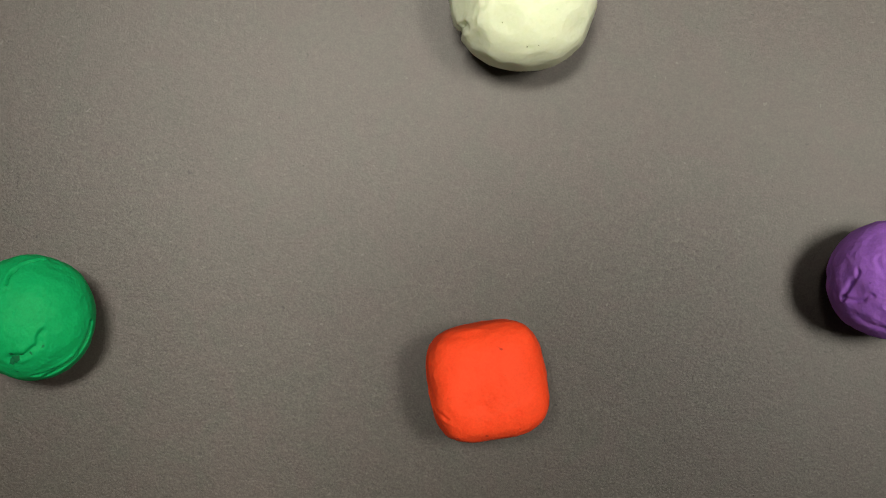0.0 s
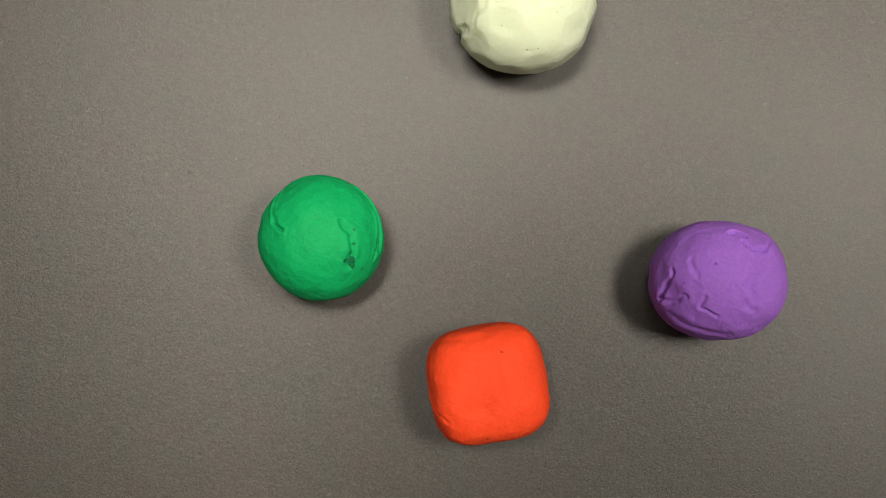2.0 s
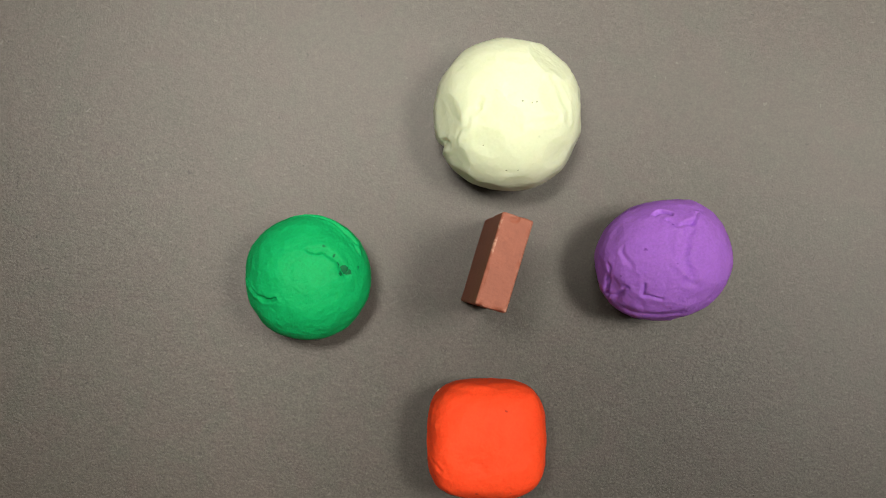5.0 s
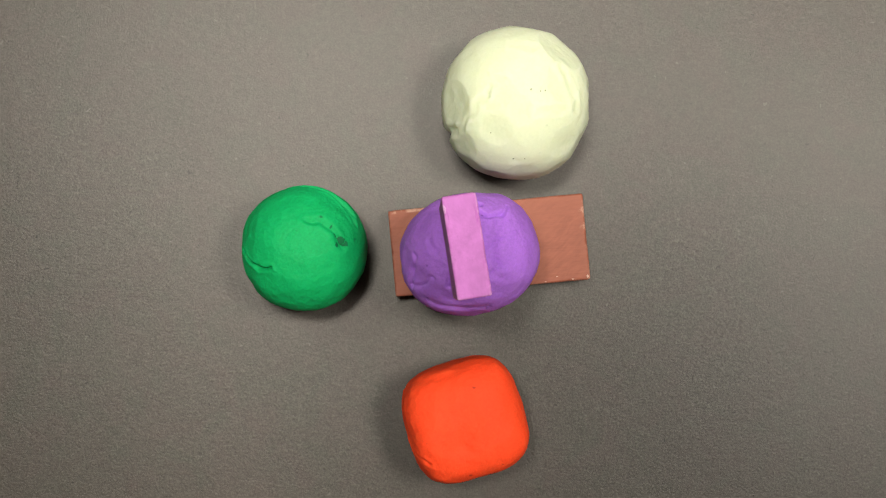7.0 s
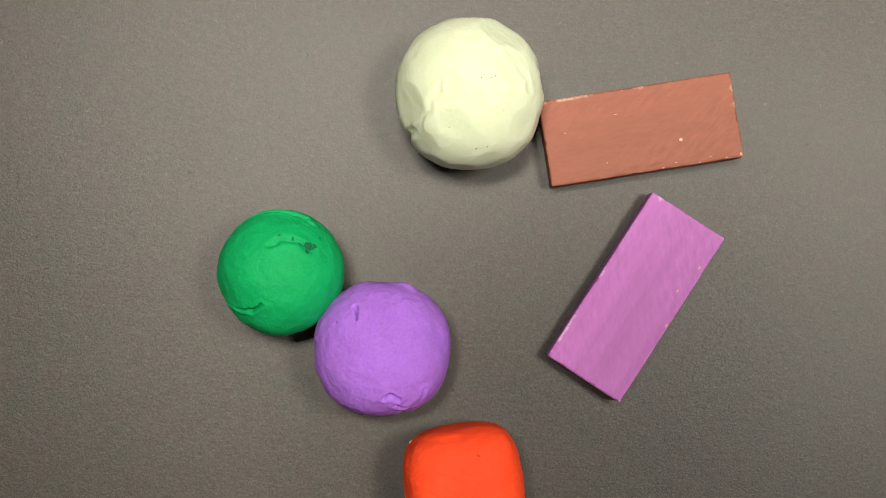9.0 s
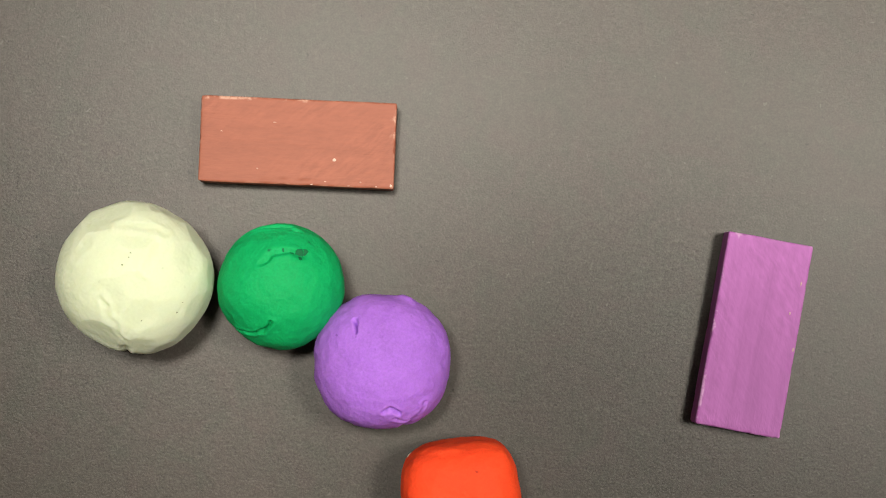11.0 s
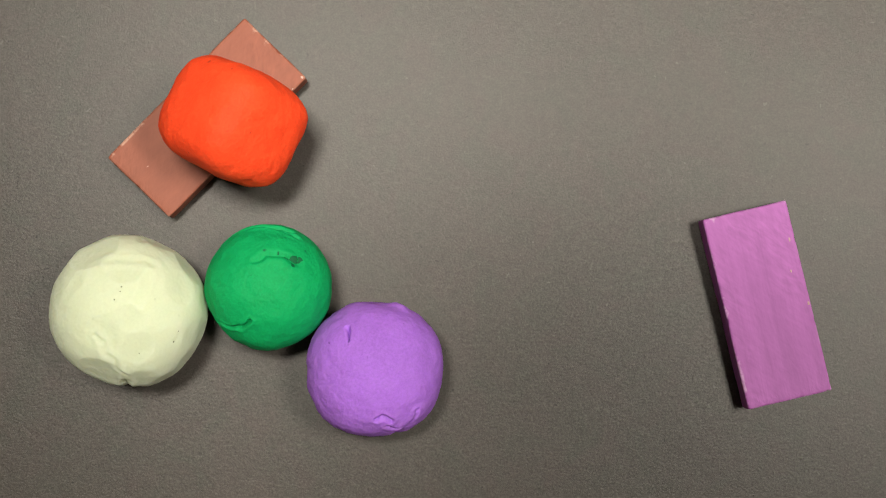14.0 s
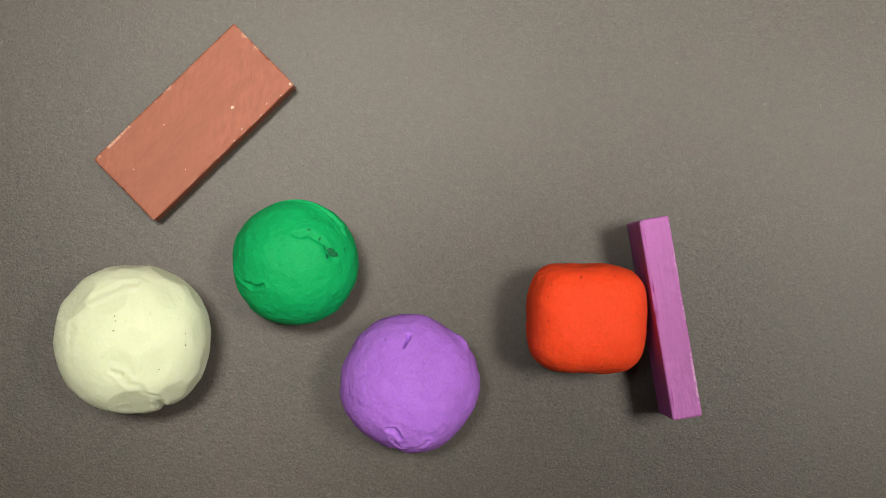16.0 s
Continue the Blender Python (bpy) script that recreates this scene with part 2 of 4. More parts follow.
for way, size in ((seen(0.14, 0.08), 0.00022), (seen(0.27, 0.075), 0.00018), (seen(0.33, 0.10), 0.00020), (seen(-0.33, -0.53), 0.00020), (seen(0.0, -0.79), 0.00024), (seen(0.16, -0.77), 0.00018)):
    crumb("fleck", white_ball, way, size, FLECK, 0.3, "tiny grey-green fleck")

purple_ball = tagged(clay_ball(
    "clay_ball", (0.0171, 0.0149, 0.0168), 2.15, PURPLE, seed=9, lumps=0.045,
    creases=[((seen(0.20, 0.55), seen(0.35, 0.42), seen(0.52, 0.44), seen(0.62, 0.54)), 0.030, 0.032, 0.016),
             ((seen(0.52, 0.42), seen(0.40, 0.22), seen(0.28, 0.0), seen(0.34, -0.28)), 0.06, 0.032, 0.014),
             ((seen(-0.52, 0.30), seen(-0.46, 0.05)), 0.03, 0.016, 0.006),
             ((seen(0.22, -0.36), seen(0.36, -0.42)), 0.06, 0.035, 0.01),
             ((seen(-0.75, -0.5), seen(-0.30, -0.78), seen(0.1, -0.86)), 0.07, 0.014, 0.005),
             ((seen(-0.09, 0.17, -60, 60), seen(-0.12, 0.36, -60, 60), seen(-0.18, 0.61, -60, 60)), 0.035, 0.06, 0.005),
             ((seen(-0.09, 0.17, -60, 60), seen(0.06, 0.34, -60, 60), seen(0.22, 0.55, -60, 60)), 0.03, 0.035, 0.004),
             ((seen(0.39, 0.65, -60, 60), seen(0.46, 0.52, -60, 60), seen(0.64, 0.49, -60, 60)), 0.028, 0.035, 0.006),
             ((seen(-0.41, -0.74, -60, 60), seen(-0.26, -0.50, -60, 60), seen(-0.16, -0.53, -60, 60)), 0.032, 0.035, 0.004),
             ((seen(-0.70, 0.10, -60, 60), seen(-0.62, -0.10, -60, 60), seen(-0.64, -0.44, -60, 60)), 0.07, 0.016, 0.006),
             ((seen(-0.37, 0.66, 90), seen(-0.36, 0.48, 90)), 0.022, 0.12, 0.008),
             ((seen(0.06, -0.72, 90), seen(0.16, -0.68, 90), seen(0.25, -0.72, 90)), 0.03, 0.10, 0.012),
             ((seen(0.05, 0.20, 90), seen(0.30, -0.05, 90), seen(0.50, -0.22, 90)), 0.12, 0.014, 0.006)],
    dents=[(seen(0.01, 0.44, 90), 0.018, 0.02), (seen(0.0, 0.42, -60, 60), 0.18, 0.05), (seen(-0.55, 0.10, -60, 60), 0.16, 0.03), (seen(0.15, -0.86, -60, 60), 0.22, 0.06), (seen(0.34, 0.92, 90), 0.14, -0.06)]),
    "matt purple hand-rolled clay ball with creases and a slit", "clay ball", "clay balls")

green_ball = tagged(clay_ball(
    "clay_ball", (0.0155, 0.0155, 0.0148), 2.1, GREEN, seed=15, lumps=0.04,
    creases=[((seen(-0.95, -0.05), seen(-0.80, -0.28), seen(-0.62, -0.36), seen(-0.46, -0.36)), 0.03, 0.085, 0.016),
             ((seen(0.08, 0.44), seen(0.28, 0.42), seen(0.46, 0.34), seen(0.56, 0.22)), 0.045, 0.045, 0.012),
             ((seen(-0.24, 0.95), seen(0.10, 0.96), seen(0.45, 0.84), seen(0.78, 0.55)), 0.04, 0.14, 0.014),
             ((seen(0.30, 0.90), seen(0.60, 0.70), seen(0.82, 0.40)), 0.03, 0.05, 0.014),
             ((seen(0.55, 0.16), seen(0.66, 0.05)), 0.05, 0.03, 0.008)],
    dents=[(seen(0.60, 0.12), 0.08, 0.02), (seen(-0.2, -0.1), 0.3, 0.012)]),
    "bright green hand-rolled clay ball with a dark smudge and painted crease shade", "clay ball", "clay balls")
# one smudge; the dabs along the creases put their shade into colour
for way, size in ((seen(0.62, 0.13), 0.0013), (seen(0.68, 0.08), 0.0010), (seen(0.57, 0.07), 0.0007), (seen(0.56, 0.22), 0.0008), (seen(0.74, 0.60), 0.0008), (seen(0.64, 0.71), 0.0009), (seen(0.52, 0.80), 0.0008), (seen(0.36, 0.88), 0.0007), (seen(0.18, 0.94), 0.0007), (seen(-0.02, 0.96), 0.0006),
                  (seen(-0.86, -0.20), 0.0005), (seen(-0.76, -0.30), 0.0005), (seen(-0.64, -0.36), 0.0004), (seen(0.34, 0.40), 0.0004), (seen(0.46, 0.35), 0.0005)):
    crumb("smudge_and_shade", green_ball, way, size, SMUDGE_AND_SHADE, 0.07, "dark green smudge and painted crease shade")

red_ball = tagged(clay_ball(
    "clay_cube", (0.0147, 0.0147, 0.0137), 3.3, RED, seed=22, lumps=0.04,
    creases=[((seen(-0.30, 0.62, 0, 70), seen(-0.18, 0.36, 0, 70), seen(-0.06, 0.14, 0, 70), seen(0.06, -0.12, 0, 70), seen(0.36, -0.38, 0, 70)), 0.028, 0.020, 0.014),
             ((seen(-0.75, 0.66), seen(-0.4, 0.74), seen(0.0, 0.74)), 0.08, 0.016, 0.004)],
    dents=[(seen(-0.16, 0.92, -90), 0.22, 0.07), (seen(-0.75, 0.80, -90), 0.25, -0.05), (seen(0.12, 0.62), 0.016, 0.014), (seen(-0.20, 0.30), 0.014, 0.012), (seen(0.30, 0.55), 0.014, 0.012), (seen(-0.05, -0.1), 0.3, 0.012)]),
    "orange-red clay lump pressed into a rounded cube", "clay cube", "clay balls")
crumb("crumb", red_ball, seen(-0.54, 0.66, 0, 70), 0.0008, CRUMB, 0.4, "pale crumb stuck in the clay")


# ---- blocks ----
LONG, WIDE, THICK = 0.0500, 0.0221, 0.00745


def wooden_block(mat, seed):
    """A sawn block with softened, slightly chipped edges and faint saw ripples."""
    bm = slab(-LONG / 2, -WIDE / 2, -THICK / 2, LONG / 2, WIDE / 2, THICK / 2, 0.0006, 3)
    bmesh.ops.subdivide_edges(bm, edges=[e for e in bm.edges if e.calc_length() > 0.004], cuts=40, use_grid_fill=True)
    shift = Vector((seed * 2.3, seed * 0.7, seed * 1.9))
    for v in bm.verts:
        x, y, z = v.co
        edges = (abs(x) > LONG / 2 - 0.0012) + (abs(y) > WIDE / 2 - 0.0012) + (abs(z) > THICK / 2 - 0.0008)
        n = noise.noise(Vector((x * 90, y * 90, z * 90)) + shift)
        chip = max(0.0, noise.noise(v.co * 420 + shift * 3) - 0.18)
        pull = 0.00012 * n + (0.0011 * chip if edges >= 2 else 0.0)
        v.co -= v.co.normalized() * pull
    for f in bm.faces:
        f.smooth = True
    return part("wooden_block", bm, mat)


def chip(block, x, y, size, long_way, z_side=1, label="pale chip in the paint"):
    """A flake where the paint is gone from the broad face."""
    bm = bmesh.new()
    bmesh.ops.create_icosphere(bm, subdivisions=2, radius=1)
    for v in bm.verts:
        k = 1 + 0.4 * noise.noise(v.co * 2 + Vector((x * 999, y * 999, 0)))
        v.co = Vector((x + v.co.x * size * long_way * k, y + v.co.y * size * k, z_side * (THICK / 2 + v.co.z * 0.00012)))
    return part("paint_chip", bm, CHIP, block, label)


brown_block = tagged(wooden_block(BROWN, 3), "reddish-brown painted wooden block with chipped pale edges", "wooden block", "wooden blocks")
chip(brown_block, 0.0096, -0.0042, 0.00042, 1.1)
for x, y, s, k in ((0.0243, -0.0102, 0.0004, 0.8), (0.0205, -0.0106, 0.00014, 2.0), (0.0135, -0.0107, 0.00012, 2.6), (0.0040, -0.0107, 0.00012, 3.0),
                   (-0.0195, 0.0020, 0.0001, 2.4), (-0.0060, 0.0048, 0.00008, 6.0), (-0.0100, -0.0072, 0.0001, 1.8), (0.0075, -0.0098, 0.0001, 3.0), (0.0165, -0.0096, 0.0001, 3.0)):
    chip(brown_block, x, y, s, k)
pink_block = tagged(wooden_block(PINK, 8), "orchid-pink painted wooden block with faint brush streaks", "wooden block", "wooden blocks")
for x, y, s, k in ((0.0150, -0.0095, 0.00022, 2.5), (0.0070, -0.0080, 0.0002, 2.0), (-0.0020, -0.0104, 0.00025, 2.0)):
    chip(pink_block, x, y, s, k)


# ---- unseen tablet on a stand, added to cast soft shade over the lower paper ----
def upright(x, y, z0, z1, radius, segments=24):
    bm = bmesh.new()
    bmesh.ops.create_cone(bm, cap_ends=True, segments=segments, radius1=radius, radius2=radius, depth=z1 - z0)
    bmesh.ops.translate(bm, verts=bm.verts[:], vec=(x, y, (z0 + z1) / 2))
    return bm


shade_stand = tagged(new("shade_stand"), "unseen dark grey steel stand added to hold the shading tablet", "tablet stand")
part("base", slab(-0.046, -0.39, -0.0005, 0.074, -0.28, 0.0115, 0.003), METAL, shade_stand)
part("post", upright(0.0135, -0.34, 0.0115, 0.396, 0.009), METAL, shade_stand)
part("arm", slab(-0.005, -0.38, 0.396, 0.032, -0.016, 0.401, 0.001), METAL, shade_stand)
tablet = tagged(new("tablet"), "unseen dark tablet lying flat, lens down, added to shade the paper", "tablet")
# body outline sized for the shade it throws, not for a known device
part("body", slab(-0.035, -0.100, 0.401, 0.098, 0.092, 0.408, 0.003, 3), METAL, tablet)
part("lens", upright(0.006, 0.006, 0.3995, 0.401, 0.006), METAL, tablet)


def motions():
    """Each thing rests, then moves on in a short step, as in stop motion."""
    walk(white_ball, [
        (0.000, pose(0.02559, 0.07274, 0.01675, 0, 0, 0)),
        (0.433, pose(0.02559, 0.07274, 0.01675, 0, 0, 0)),
        (0.467, pose(0.02559, 0.07245, 0.01675, 0, 0, 0)),
        (0.933, pose(0.02559, 0.07245, 0.01675, 0, 0, 0)),
        (0.967, pose(0.02559, 0.07231, 0.01675, 0, 0, 0)),
        (1.333, pose(0.02559, 0.07231, 0.01675, 0, 0, 0)),
        (1.367, pose(0.02503, 0.07231, 0.01675, 0, 0, 0)),
        (1.733, pose(0.02503, 0.07231, 0.01675, 0, 0, 0)),
        (1.767, pose(0.02545, 0.07202, 0.01675, 0, 0, 0)),
        (2.333, pose(0.02545, 0.07202, 0.01675, 0, 0, 0)),
        (2.367, pose(0.02616, 0.07089, 0.01675, 0, 0, 0)),
        (2.533, pose(0.02616, 0.07089, 0.01675, 0, 0, 0)),
        (2.567, pose(0.02431, 0.06264, 0.01675, 0, 0, 0)),
        (2.633, pose(0.02431, 0.06264, 0.01675, 0, 0, 0)),
        (2.667, pose(0.02345, 0.05285, 0.01675, 0, 0, 0)),
        (2.733, pose(0.02345, 0.05285, 0.01675, 0, 0, 0)),
        (2.767, pose(0.02414, 0.04223, 0.01675, 0, 0, -3)),
        (3.133, pose(0.02414, 0.04223, 0.01675, 0, 0, -3)),
        (3.167, pose(0.02414, 0.04166, 0.01675, 0, 0, -3)),
        (3.233, pose(0.02414, 0.04166, 0.01675, 0, 0, -3)),
        (3.267, pose(0.01975, 0.03161, 0.01675, 0, 0, 3)),
        (3.433, pose(0.01975, 0.03161, 0.01675, 0, 0, 3)),
        (3.467, pose(0.01989, 0.03090, 0.01675, 0, 0, 3)),
        (3.533, pose(0.01989, 0.03090, 0.01675, 0, 0, 3)),
        (3.567, pose(0.01932, 0.02793, 0.01675, 0, 0, 3)),
        (3.733, pose(0.01932, 0.02793, 0.01675, 0, 0, 3)),
        (3.767, pose(0.01847, 0.02737, 0.01675, 0, 0, 5)),
        (3.833, pose(0.01847, 0.02737, 0.01675, 0, 0, 5)),
        (3.867, pose(0.01947, 0.03019, 0.01675, 0, 0, 5)),
        (3.933, pose(0.01947, 0.03019, 0.01675, 0, 0, 5)),
        (3.967, pose(0.02032, 0.03868, 0.01675, 0, 0, 5)),
        (4.033, pose(0.02032, 0.03868, 0.01675, 0, 0, 5)),
        (4.067, pose(0.02145, 0.04123, 0.01675, 0, 0, 5)),
        (4.133, pose(0.02145, 0.04123, 0.01675, 0, 0, 5)),
        (4.167, pose(0.02145, 0.04081, 0.01675, 0, 0, 0)),
        (6.300, pose(0.02231, 0.04619, 0.01675, 0, 0, -6)),
        (6.433, pose(0.02231, 0.04619, 0.01675, 0, 0, -6)),
        (6.467, pose(0.02188, 0.04605, 0.01675, 0, 0, -6)),
        (6.733, pose(0.02188, 0.04605, 0.01675, 0, 0, -6)),
        (6.767, pose(0.02315, 0.04577, 0.01675, 0, 0, -6)),
        (6.933, pose(0.02315, 0.04577, 0.01675, 0, 0, -6)),
        (6.967, pose(0.02372, 0.04548, 0.01675, 0, 0, -6)),
        (7.333, pose(0.02372, 0.04548, 0.01675, 0, 0, -6)),
        (7.367, pose(0.02556, 0.04478, 0.01675, 0, 0, -8)),
        (7.433, pose(0.02556, 0.04478, 0.01675, 0, 0, -8)),
        (7.467, pose(0.02626, 0.04393, 0.01675, 0, 0, -8)),
        (7.833, pose(0.02626, 0.04393, 0.01675, 0, 0, -8)),
        (7.867, pose(0.01185, 0.04815, 0.01675, 0, 0, 4)),
        (8.533, pose(0.01185, 0.04815, 0.01675, 0, 0, 4)),
        (8.567, pose(0.01213, 0.04787, 0.01675, 0, 0, 4)),
        (9.133, pose(0.01213, 0.04787, 0.01675, 0, 0, 4)),
        (9.167, pose(0.00690, 0.04305, 0.01675, 0, 0, 6)),
        (9.800, pose(-0.02610, 0.04723, 0.01675, 0, 0, 20)),
        (10.300, pose(-0.05841, 0.03306, 0.01675, 0, 0, 35)),
        (10.800, pose(-0.07023, 0.01053, 0.01675, 0, 0, 48)),
        (11.300, pose(-0.07127, -0.00449, 0.01675, 0, 0, 60)),
        (11.433, pose(-0.07127, -0.00449, 0.01675, 0, 0, 60)),
        (11.467, pose(-0.07294, -0.00617, 0.01675, 0, 0, 60)),
        (13.933, pose(-0.07294, -0.00617, 0.01675, 0, 0, 60)),
        (13.967, pose(-0.07252, -0.00631, 0.01675, 0, 0, 60)),
        (14.233, pose(-0.07252, -0.00631, 0.01675, 0, 0, 60)),
        (14.267, pose(-0.07138, -0.01136, 0.01675, 0, 0, 73)),
        (14.433, pose(-0.07138, -0.01136, 0.01675, 0, 0, 73)),
        (14.467, pose(-0.07151, -0.01332, 0.01675, 0, 0, 85)),
        (16.000, pose(-0.07151, -0.01332, 0.01675, 0, 0, 85)),
    ])
